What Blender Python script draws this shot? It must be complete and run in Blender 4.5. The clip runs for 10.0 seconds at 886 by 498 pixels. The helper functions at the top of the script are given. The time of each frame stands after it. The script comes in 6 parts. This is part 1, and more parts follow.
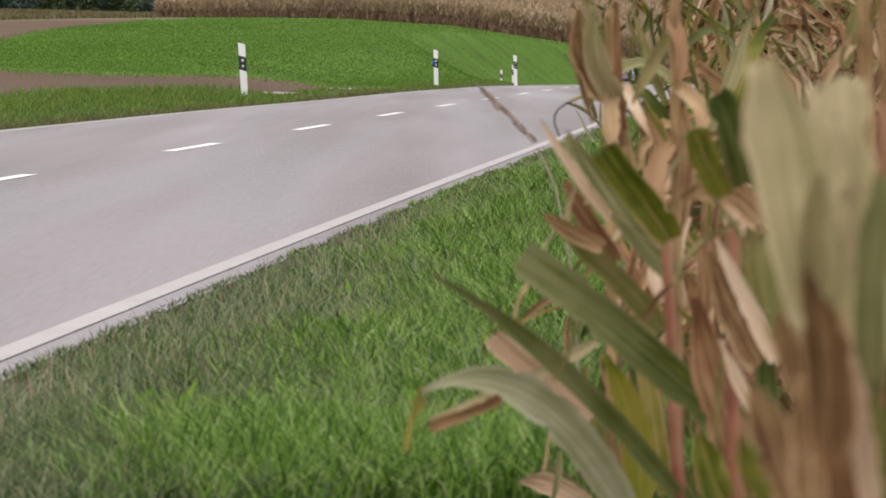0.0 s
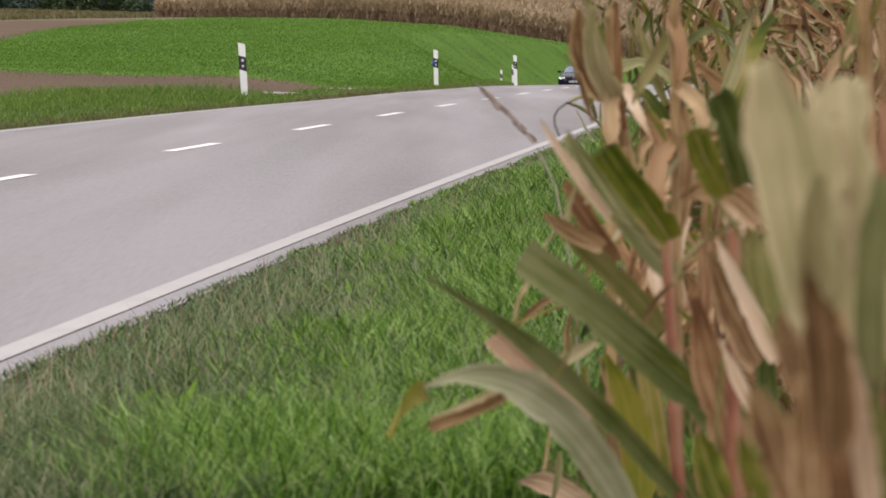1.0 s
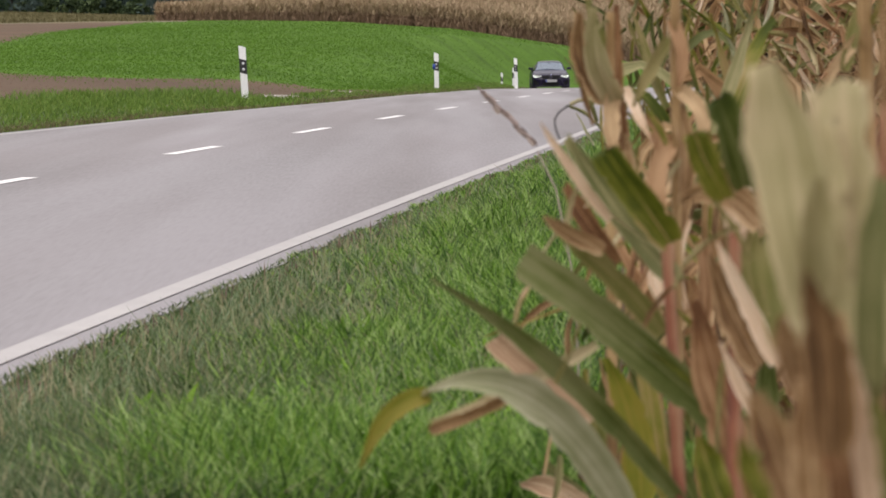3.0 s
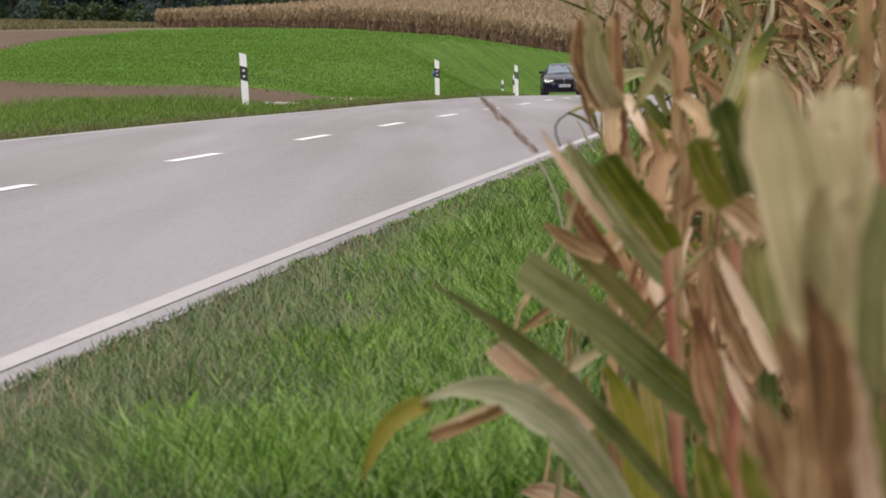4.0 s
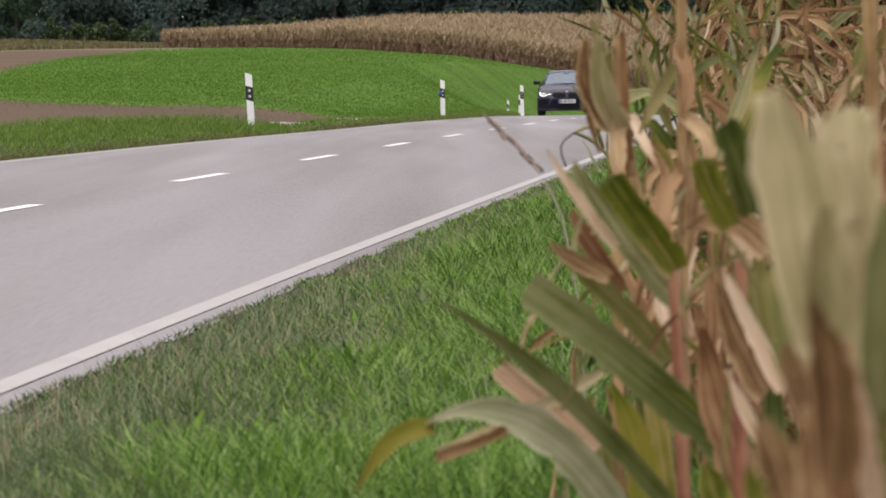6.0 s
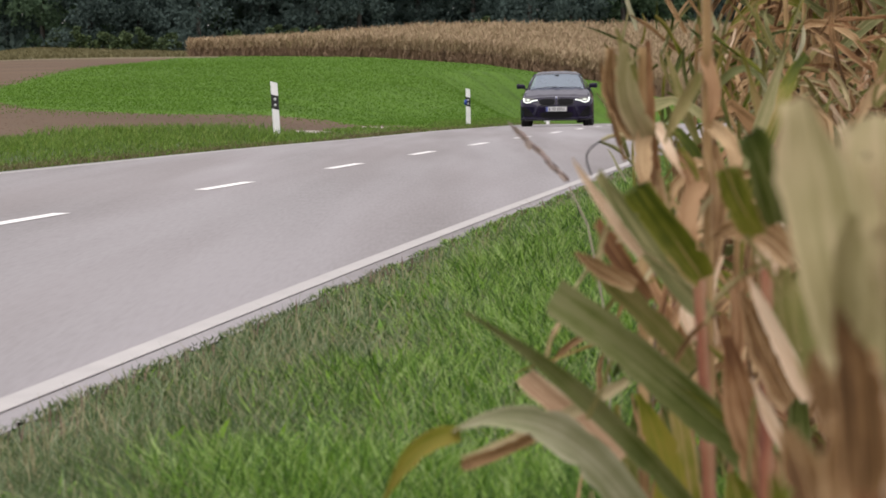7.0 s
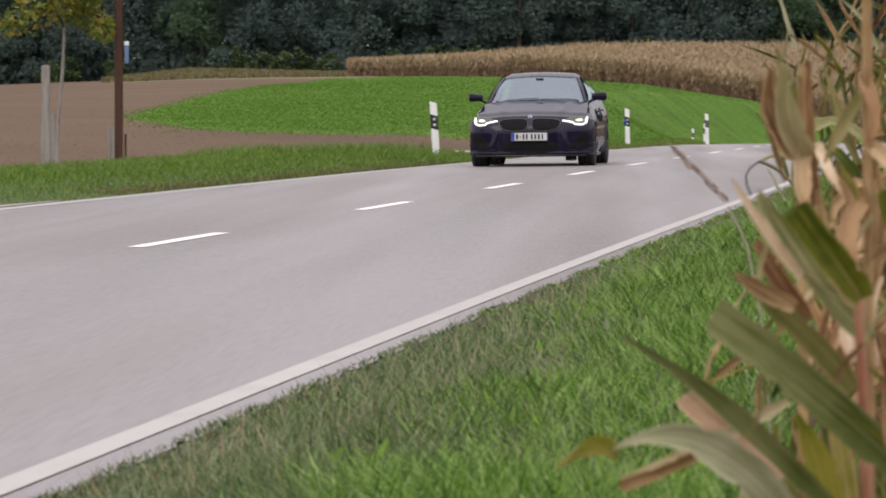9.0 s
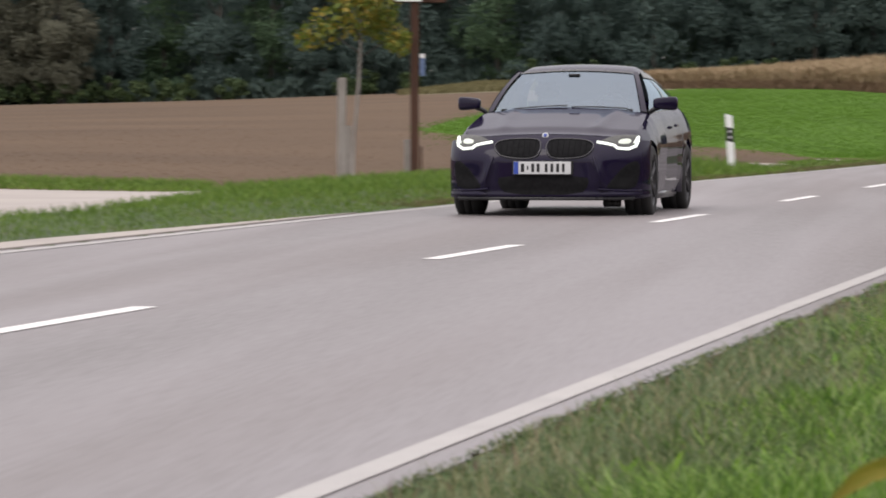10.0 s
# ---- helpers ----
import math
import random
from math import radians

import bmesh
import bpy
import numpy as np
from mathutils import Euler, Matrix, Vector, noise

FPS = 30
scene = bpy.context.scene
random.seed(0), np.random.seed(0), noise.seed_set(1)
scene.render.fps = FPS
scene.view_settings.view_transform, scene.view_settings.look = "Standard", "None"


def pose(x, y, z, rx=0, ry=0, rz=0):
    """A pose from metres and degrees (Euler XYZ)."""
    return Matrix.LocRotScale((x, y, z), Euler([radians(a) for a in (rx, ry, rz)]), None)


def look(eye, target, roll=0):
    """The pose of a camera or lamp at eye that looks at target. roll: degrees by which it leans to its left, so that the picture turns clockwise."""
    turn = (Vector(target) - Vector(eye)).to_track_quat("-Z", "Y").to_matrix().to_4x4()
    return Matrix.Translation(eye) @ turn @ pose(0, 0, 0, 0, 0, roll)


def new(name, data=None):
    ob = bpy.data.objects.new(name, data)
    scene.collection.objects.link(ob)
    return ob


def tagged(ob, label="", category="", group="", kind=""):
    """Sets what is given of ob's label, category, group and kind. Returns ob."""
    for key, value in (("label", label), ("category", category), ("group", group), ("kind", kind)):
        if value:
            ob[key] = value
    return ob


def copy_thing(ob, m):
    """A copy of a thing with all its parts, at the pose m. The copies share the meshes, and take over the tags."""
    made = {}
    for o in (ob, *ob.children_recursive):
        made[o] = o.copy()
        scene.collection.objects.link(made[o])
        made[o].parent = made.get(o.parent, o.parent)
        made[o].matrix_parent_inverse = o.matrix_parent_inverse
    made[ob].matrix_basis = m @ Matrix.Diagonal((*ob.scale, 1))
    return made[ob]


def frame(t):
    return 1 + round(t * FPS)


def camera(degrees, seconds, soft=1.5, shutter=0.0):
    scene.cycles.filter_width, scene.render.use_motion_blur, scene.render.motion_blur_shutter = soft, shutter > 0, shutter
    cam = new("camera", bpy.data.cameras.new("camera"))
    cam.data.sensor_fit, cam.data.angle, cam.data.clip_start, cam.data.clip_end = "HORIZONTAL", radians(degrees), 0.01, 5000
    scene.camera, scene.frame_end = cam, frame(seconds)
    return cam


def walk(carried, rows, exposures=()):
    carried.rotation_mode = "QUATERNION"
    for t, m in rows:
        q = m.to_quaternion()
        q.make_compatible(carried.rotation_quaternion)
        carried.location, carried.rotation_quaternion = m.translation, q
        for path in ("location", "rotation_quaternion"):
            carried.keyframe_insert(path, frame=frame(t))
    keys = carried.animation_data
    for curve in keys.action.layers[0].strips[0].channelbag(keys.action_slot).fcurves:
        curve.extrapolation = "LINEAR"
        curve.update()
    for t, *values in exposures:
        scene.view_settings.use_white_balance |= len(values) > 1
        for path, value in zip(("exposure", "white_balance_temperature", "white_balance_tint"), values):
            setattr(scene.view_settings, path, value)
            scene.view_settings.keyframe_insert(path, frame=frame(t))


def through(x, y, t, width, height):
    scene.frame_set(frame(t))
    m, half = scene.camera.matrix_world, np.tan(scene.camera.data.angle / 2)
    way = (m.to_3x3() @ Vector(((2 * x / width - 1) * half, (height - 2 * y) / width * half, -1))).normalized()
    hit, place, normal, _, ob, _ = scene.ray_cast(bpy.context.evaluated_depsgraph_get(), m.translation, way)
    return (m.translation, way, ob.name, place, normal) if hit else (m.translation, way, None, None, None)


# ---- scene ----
LENS = 7900.0                     # focal length in picture widths / 1568
cam = camera(2 * math.degrees(math.atan(784 / LENS)), 10.0, soft=1.7, shutter=0.35)
cam.data.dof.use_dof, cam.data.dof.focus_distance, cam.data.dof.aperture_fstop = True, 36.0, 19.0
EYE = 0.91
TILT = -363.0                     # the camera looks down a little at first; a pan and tilt on a tripod
PAN = [
    (0.0, 0, 0), (0.5, 0, 0), (1.0, 0, 0), (1.5, 1.2, 1.1), (2.0, 1.2, 1.8), (2.5, 0.8, 3), (4.0, 2, 18), (4.5, 3, 28.8),
    (5.0, 4, 38), (6.5, 27.5, 61.2), (7.0, 57, 68.7), (7.5, 104.2, 75.3), (8.0, 167, 85.6), (8.5, 239.2, 95), (9.0, 338.7, 104),
    (9.5, 527, 115), (10.0, 864, 126),
]
walk(cam, [(t, pose(0, 0, EYE, 90 + math.degrees(math.atan((TILT + dy) / LENS)), 0, math.degrees(math.atan(dx / LENS)))) for t, dx, dy in PAN])

# ---- light: a flat overcast sky ----
world = bpy.data.worlds.new("overcast_sky")
scene.world = world
world.use_nodes = True
wn = world.node_tree
sky = wn.nodes.new("ShaderNodeTexSky")
sky.sky_type, sky.sun_disc, sky.sun_elevation, sky.sun_rotation = "NISHITA", False, radians(48), radians(200)
sky.air_density, sky.dust_density, sky.ozone_density = 1.0, 2.0, 1.0
# a closed cloud layer, brighter overhead than at the horizon, over the clear sky's tint
spot = wn.nodes.new("ShaderNodeTexCoord")
split = wn.nodes.new("ShaderNodeSeparateXYZ")
rise = wn.nodes.new("ShaderNodeMapRange")
rise.inputs[3].default_value, rise.inputs[4].default_value = 0.6, 1.75
wn.links.new(spot.outputs["Generated"], split.inputs[0])
wn.links.new(split.outputs[2], rise.inputs[0])
cloud = wn.nodes.new("ShaderNodeMix")
cloud.data_type, cloud.blend_type = "RGBA", "MULTIPLY"
cloud.inputs[0].default_value = 1.0
cloud.inputs[6].default_value = (1.045, 0.960, 0.94, 1)
wn.links.new(rise.outputs[0], cloud.inputs[7])
dim = wn.nodes.new("ShaderNodeVectorMath")
dim.operation = "SCALE"
dim.inputs[3].default_value = 0.05
wn.links.new(sky.outputs[0], dim.inputs[0])
both = wn.nodes.new("ShaderNodeVectorMath")
both.operation = "ADD"
wn.links.new(cloud.outputs[2], both.inputs[0])
wn.links.new(dim.outputs[0], both.inputs[1])
wn.links.new(both.outputs[0], wn.nodes["Background"].inputs[0])
wn.nodes["Background"].inputs[1].default_value = 1.0
sun = new("sun", bpy.data.lights.new("sun", "SUN"))
sun.data.energy, sun.data.angle, sun.data.color = 0.7, radians(35), (1.0, 0.96, 0.9)
sun.matrix_world = look((0, 0, 50), (0 + 20, 30, 5))
scene.view_settings.exposure = 0.02

# ---- materials ----


def material(name, colours, scale=3.0, fine=40.0, rough=0.8, bump=0.2, metal=0.0, stretch=(1, 1, 1), spread=0.0, depth=0.02, coat=0.0, ior=1.45):
    """A procedural surface: two scales of noise between colours, fine relief, and spread by object or island."""
    m = bpy.data.materials.new(name)
    m.use_nodes = True
    n, l = m.node_tree.nodes, m.node_tree.links
    b = n["Principled BSDF"]
    b.inputs["Metallic"].default_value = metal
    b.inputs["Coat Weight"].default_value = coat
    b.inputs["Coat Roughness"].default_value = 0.04
    b.inputs["IOR"].default_value = ior
    co = n.new("ShaderNodeTexCoord")
    mp = n.new("ShaderNodeMapping")
    mp.inputs["Scale"].default_value = stretch
    l.new(co.outputs["Object"], mp.inputs["Vector"])
    big, small = n.new("ShaderNodeTexNoise"), n.new("ShaderNodeTexNoise")
    big.inputs["Scale"].default_value, big.inputs["Detail"].default_value = scale, 5
    small.inputs["Scale"].default_value, small.inputs["Detail"].default_value = fine, 4
    for k in (big, small):
        l.new(mp.outputs[0], k.inputs["Vector"])
    add = n.new("ShaderNodeMath")
    add.operation = "MULTIPLY_ADD"
    l.new(small.outputs["Fac"], add.inputs[0])
    add.inputs[1].default_value = 0.5
    half = n.new("ShaderNodeMath")
    half.operation = "MULTIPLY_ADD"
    l.new(big.outputs["Fac"], half.inputs[0])
    half.inputs[1].default_value, half.inputs[2].default_value = 0.9, -0.2
    l.new(half.outputs[0], add.inputs[2])
    fac = add.outputs[0]
    if spread:
        geo = n.new("ShaderNodeNewGeometry")
        info = n.new("ShaderNodeObjectInfo")
        both = n.new("ShaderNodeMath")
        both.operation = "ADD"
        l.new(geo.outputs["Random Per Island"], both.inputs[0])
        l.new(info.outputs["Random"], both.inputs[1])
        wrap = n.new("ShaderNodeMath")
        wrap.operation = "FRACT"
        l.new(both.outputs[0], wrap.inputs[0])
        mixed = n.new("ShaderNodeMix")
        mixed.inputs[0].default_value = spread
        l.new(fac, mixed.inputs[2])
        l.new(wrap.outputs[0], mixed.inputs[3])
        fac = mixed.outputs[0]
    ramp = n.new("ShaderNodeValToRGB")
    e = ramp.color_ramp.elements
    lo, hi = (0.28, 0.72) if not spread else (0.15, 0.85)
    while len(e) < len(colours):
        e.new(0.5)
    for k, c in enumerate(colours):
        e[k].position = lo + (hi - lo) * k / max(1, len(colours) - 1)
        e[k].color = (*c, 1)
    l.new(fac, ramp.inputs[0])
    l.new(ramp.outputs[0], b.inputs["Base Color"])
    rr = n.new("ShaderNodeMapRange")
    rr.inputs[3].default_value, rr.inputs[4].default_value = max(0.02, rough - 0.12 * (rough > 0.2)), min(1, rough + 0.1 * (rough > 0.2))
    l.new(big.outputs["Fac"], rr.inputs[0])
    l.new(rr.outputs[0], b.inputs["Roughness"])
    if bump:
        bp = n.new("ShaderNodeBump")
        bp.inputs["Strength"].default_value, bp.inputs["Distance"].default_value = bump, depth
        l.new(small.outputs["Fac"], bp.inputs["Height"])
        l.new(bp.outputs[0], b.inputs["Normal"])
    return m


def leafy(name, colours, rough=0.55, spread=0.7, through=0.25, scale=6.0):
    """Thin plant tissue: some light passes through it."""
    m = material(name, colours, scale, 60, rough, 0.1, spread=spread, depth=0.003)
    n, l = m.node_tree.nodes, m.node_tree.links
    b = n["Principled BSDF"]
    b.inputs["Specular IOR Level"].default_value = 0.35
    t = n.new("ShaderNodeBsdfTranslucent")
    mix = n.new("ShaderNodeMixShader")
    mix.inputs[0].default_value = through
    l.new(b.inputs["Base Color"].links[0].from_socket, t.inputs[0])
    l.new(b.outputs[0], mix.inputs[1])
    l.new(t.outputs[0], mix.inputs[2])
    l.new(mix.outputs[0], n["Material Output"].inputs[0])
    return m


M_ASPHALT = material("asphalt", [(0.1104, 0.0979, 0.095), (0.1536, 0.1392, 0.1392), (0.1872, 0.1718, 0.1747), (0.2083, 0.192, 0.1978)], 0.85, 45, 0.42, 0.30, stretch=(1, 0.045, 1), depth=0.007, ior=1.48)


def worn_bands(m, turn, dark, light):
    """Long stains and wheel tracks along the road, about a metre wide."""
    n, l = m.node_tree.nodes, m.node_tree.links
    b = n["Principled BSDF"]
    co, mp, no, rg, mx = n.new("ShaderNodeTexCoord"), n.new("ShaderNodeMapping"), n.new("ShaderNodeTexNoise"), n.new("ShaderNodeValToRGB"), n.new("ShaderNodeMix")
    mp.inputs["Rotation"].default_value = (0, 0, radians(turn))
    mp.inputs["Scale"].default_value = (1.0, 0.035, 1.0)
    no.inputs["Scale"].default_value, no.inputs["Detail"].default_value = 0.75, 3
    rg.color_ramp.elements[0].position, rg.color_ramp.elements[0].color = 0.36, (*dark, 1)
    rg.color_ramp.elements[1].position, rg.color_ramp.elements[1].color = 0.58, (*light, 1)
    mx.data_type, mx.blend_type = "RGBA", "MULTIPLY"
    mx.inputs[0].default_value = 1.0
    l.new(co.outputs["Object"], mp.inputs[0])
    l.new(mp.outputs[0], no.inputs["Vector"])
    l.new(no.outputs["Fac"], rg.inputs[0])
    l.new(b.inputs["Base Color"].links[0].from_socket, mx.inputs[6])
    l.new(rg.outputs[0], mx.inputs[7])
    l.new(mx.outputs[2], b.inputs["Base Color"])
    gloss = n.new("ShaderNodeMapRange")          # the stained tracks are duller
    gloss.inputs[1].default_value, gloss.inputs[2].default_value = 0.36, 0.58
    gloss.inputs[3].default_value, gloss.inputs[4].default_value = 0.60, 0.48
    l.new(no.outputs["Fac"], gloss.inputs[0])
    l.new(gloss.outputs[0], b.inputs["Roughness"])


worn_bands(M_ASPHALT, 4.7, (0.84, 0.81, 0.785), (1.0, 0.985, 0.99))
M_PAINT = material("road_paint", [(0.335, 0.32, 0.31), (0.37, 0.355, 0.345), (0.40, 0.385, 0.37)], 2.0, 55, 0.7, 0.15, depth=0.004)
M_DASH = material("fresh_road_paint", [(0.66, 0.65, 0.64), (0.78, 0.77, 0.76)], 3.0, 55, 0.7, 0.15, depth=0.004)
M_VERGE = material("verge_soil_grass", [(0.03, 0.045, 0.014), (0.045, 0.075, 0.02), (0.07, 0.07, 0.03)], 1.5, 30, 0.9, 0.6)
M_SOIL = material("ploughed_soil", [(0.0814, 0.0552, 0.0357), (0.105, 0.0716, 0.0465), (0.1285, 0.088, 0.058)], 0.06, 14, 0.95, 0.25, depth=0.04, ior=1.2)
M_CROP = material("green_crop_ground", [(0.0478, 0.0941, 0.012), (0.0718, 0.1431, 0.018), (0.092, 0.1764, 0.025)], 0.3, 3, 0.95, 0.8, depth=0.06, ior=1.15)
M_STUBBLE = material("dry_stubble", [(0.105, 0.095, 0.045), (0.15, 0.125, 0.065)], 0.4, 6, 0.95, 0.6, depth=0.05)
M_CONCRETE = material("concrete", [(0.30, 0.27, 0.25), (0.38, 0.345, 0.315)], 0.5, 20, 0.9, 0.3, depth=0.006)
M_WHITE = material("white_plastic", [(0.72, 0.72, 0.73), (0.82, 0.82, 0.82)], 4, 60, 0.45, 0.05)
M_BLACK = material("black_film", [(0.012, 0.012, 0.014), (0.02, 0.02, 0.022)], 4, 60, 0.5, 0.05)
M_PALEBLUE = material("faded_blue_film", [(0.10, 0.15, 0.28), (0.16, 0.22, 0.36)], 5, 60, 0.5, 0.05)
M_REFLECTOR = material("reflector", [(0.5, 0.5, 0.52), (0.6, 0.6, 0.62)], 20, 90, 0.15, 0.1)
M_BLUE = material("blue_film", [(0.02, 0.05, 0.28), (0.03, 0.07, 0.36)], 5, 60, 0.4, 0.05)

# ---- the lie of the land ----
LINE = [(-80, -11.4), (0, -5.30), (13, -4.31), (21.2, -3.68), (28.2, -3.12), (37.4, -2.35), (47, -1.56), (56, -0.83), (65.4, -0.08), (83, 1.38),
        (104, 2.9), (135, 4.7), (165, 6.2), (184, 6.8), (210, 6.85), (228, 6.8), (240, 7.05), (252, 7.7), (265, 8.95), (278, 10.9), (295, 14.0), (330, 23.0), (460, 66.0)]
FALL = [(-80, 0), (65, 0), (97, -0.06), (130, -0.27), (165, -0.58), (200, -0.93), (240, -1.43), (280, -1.92), (330, -2.5), (460, -3.0)]
YS = np.arange(-80.0, 460.0, 1.0)


def smooth(points, width):
    v = np.interp(YS, [p[0] for p in points], [p[1] for p in points])
    k = np.exp(-0.5 * (np.arange(-30, 31) / width) ** 2)
    pad = np.concatenate([v[0] + (v[1] - v[0]) * np.arange(-30, 0), v, v[-1] + (v[-1] - v[-2]) * np.arange(1, 31)])
    return np.convolve(pad, k / k.sum(), "valid")


XC, ZR = smooth(LINE, 6.0), smooth(FALL, 9.0)
HALF = 3.05


def centre(y):
    return np.interp(y, YS, XC)


def level(y):
    return np.interp(y, YS, ZR)


def tilted(y, side):
    """How much lower the far half of the road lies for its crossfall."""
    return np.interp(y, [40, 60, 80, 110, 140], [0.0, 0.008, 0.018, 0.018, 0.012]) * np.clip(side, -HALF - 0.6, 0)


# bearings in the first view's picture plane: foot of the fields, their rise at 330 m
FOOT = ([-900, -465, -133, 434, 772, 912, 1000, 1100], [40, 56, 70, 82, 115, 150, 190, 240])
BACK = ([-900, -465, -165, 0, 275, 500, 700, 1200, 1500], [1.8, 2.4, 2.9, 3.9, 3.6, 4.2, 4.85, 4.9, 4.0])   # height at 430 m
RISE = ([-900, -465, -165, 0, 140, 280, 420, 600, 800, 1000, 1150, 1500], [1.55, 2.0, 2.4, 2.65, 2.75, 2.8, 2.85, 2.8, 2.3, 1.05, -0.6, -2.2])


def ease(a):
    a = np.clip(a, 0, 1)
    return a * a * (3 - 2 * a)


def bearing(x, y):
    return np.where(y > 1, 784 + LENS * x / np.maximum(y, 1), np.where(x < 0, -900.0, 1500.0))


def land(x, y):
    """Height of the ground at x, y (arrays)."""
    x, y = np.asarray(x, float), np.asarray(y, float)
    u = np.clip(bearing(x, y), -900, 1500)
    d = np.hypot(x, y)
    foot, rise = np.interp(u, *FOOT), np.interp(u, *RISE)
    slope = np.clip((d - foot) / (330 - foot), 0, None)
    field = level(np.minimum(foot, 150)) * (1 - np.clip(slope, 0, 1)) + np.where(slope < 1, rise * slope, rise + (np.interp(u, *BACK) - rise) * ease((d - 330) / 100))
    field = field + 0.05 * np.sin(x * 0.13 + 1.1) * np.sin(y * 0.05)
    side = x - centre(y)
    w = ease((-side - HALF - 0.6) / 6.0)
    road = level(y)
    bank = 0.10 * ease((-side - HALF - 0.3) / 1.5) + 0.06 * ease((side - HALF - 0.3) / 1.5)
    near = road + tilted(y, side) - 0.045 * (np.abs(side) < HALF + 0.1) + bank
    z = near * (1 - w) + np.maximum(field, road * w - 3) * w
    return np.where(y < -75, 0.0, z)


def mesh_object(name, verts, faces, mats, parent=None, shade=True, index=None):
    me = bpy.data.meshes.new(name)
    me.from_pydata([tuple(v) for v in verts], [], faces)
    for m in mats:
        me.materials.append(m)
    if shade:
        me.polygons.foreach_set("use_smooth", [True] * len(me.polygons))
    if index is not None:
        me.polygons.foreach_set("material_index", [int(i) for i in index])
    me.update()
    ob = new(name, me)
    ob.parent = parent
    return ob


def part(name, bm, mat, parent=None, label="", shade=True):
    """Link a bmesh as one mesh object under a thing or a part."""
    me = bpy.data.meshes.new(name)
    bm.normal_update()
    bm.to_mesh(me)
    bm.free()
    me.materials.append(mat)
    if shade:
        me.polygons.foreach_set("use_smooth", [True] * len(me.polygons))
    ob = new(name, me)
    ob.parent = parent
    if label:
        tagged(ob, label)
    return ob


def ground():
    az = np.concatenate([np.arange(-1000, 1701, 12.0) / LENS])
    az = np.arctan(az - 784 / LENS)
    rest = np.linspace(az[-1] + 0.05, az[0] + 2 * math.pi - 0.05, 90)
    az = np.concatenate([az, rest])
    rings = np.concatenate([np.geomspace(0.4, 8, 30)[:-1], np.arange(8, 120, 0.8), np.arange(120, 400, 2.2), np.geomspace(400, 4500, 30)])
    a, r = np.meshgrid(az, rings)
    x, y = r * np.sin(a), r * np.cos(a)
    z = land(x, y)
    n, k = x.shape
    verts = np.stack([x, y, z], -1).reshape(-1, 3)
    i, j = np.meshgrid(np.arange(n - 1), np.arange(k), indexing="ij")
    jn = (j + 1) % k
    faces = np.stack([i * k + j, i * k + jn, (i + 1) * k + jn, (i + 1) * k + j], -1).reshape(-1, 4)
    c = verts[faces].mean(1)
    zone = zones(c[:, 0], c[:, 1])
    ob = mesh_object("ground", verts, faces.tolist(), [M_VERGE, M_SOIL, M_CROP, M_STUBBLE, M_CONCRETE, M_VERGE], index=zone)
    centre_hole = mesh_object("ground_patch", [(0.5 * math.sin(q * 0.5), 0.5 * math.cos(q * 0.5), -0.01) for q in range(13)], [list(range(12, -1, -1))], [M_VERGE])
    tagged(centre_hole, "short grass on level soil", "ground", kind="structure")
    return tagged(ob, "rolling farmland of grass verge, ploughed soil and green crop", "ground", kind="structure")


def zones(x, y):
    """0 verge, 1 ploughed soil, 2 green crop, 3 stubble."""
    side = x - centre(y)
    u, d = bearing(x, y), np.hypot(x, y)
    wob = 0.5 * np.sin(x * 0.9) + 0.4 * np.sin(y * 0.23 + x * 0.3)
    z = np.zeros(x.shape, int)
    left = side + wob * 0.4 < np.interp(u, [-900, -133, 100, 300, 434, 600, 1000], [-7.8, -7.2, -7.0, -5.4, -4.7, -4.5, -4.2])
    z[left] = 1
    z[side > HALF + 1.95] = 1
    low = np.interp(u, [-140, -118, 0, 100, 250, 400, 520, 580, 800, 1000], [400, 122, 104, 100.5, 100.5, 105, 107, 101, 105, 130])
    high = np.interp(u, [-140, -118, 0, 140, 278, 300], [122, 124, 177, 253, 330, 420])
    crop = left & (u > -130) & (d + wob > low) & (d + wob < high)
    z[crop] = 2
    edge = left & (u > -150) & (u < 320) & (d >= high) & (d < high * 1.05 + 2)
    z[edge & ~crop] = 1
    z[left & (u > -140) & (u < 330) & (d > 318)] = 3
    z[left & (u > 270) & (d > 328)] = 3
    lay = (side < -4.7 - 0.3 * np.sin(y * 0.4)) & (x < -7.9 - (y - 51) * 0.05) & (y > 24 + wob) & (y < 51.0 + 0.2 * (x + 9))
    z[lay] = 4
    z[(side > -HALF - 0.62 * np.clip((41 - y) / 9, 0, 1)) & (side < -HALF) & (y > 15) & (y < 41)] = 5
    z[(u > 470) & (u < 535) & (d > 82) & (d < 86) & (side < -4.3)] = 4
    z[(u > 580) & (u < 660) & (d > 95) & (d < 98.5) & (side < -4.3)] = 4
    return z


ground()


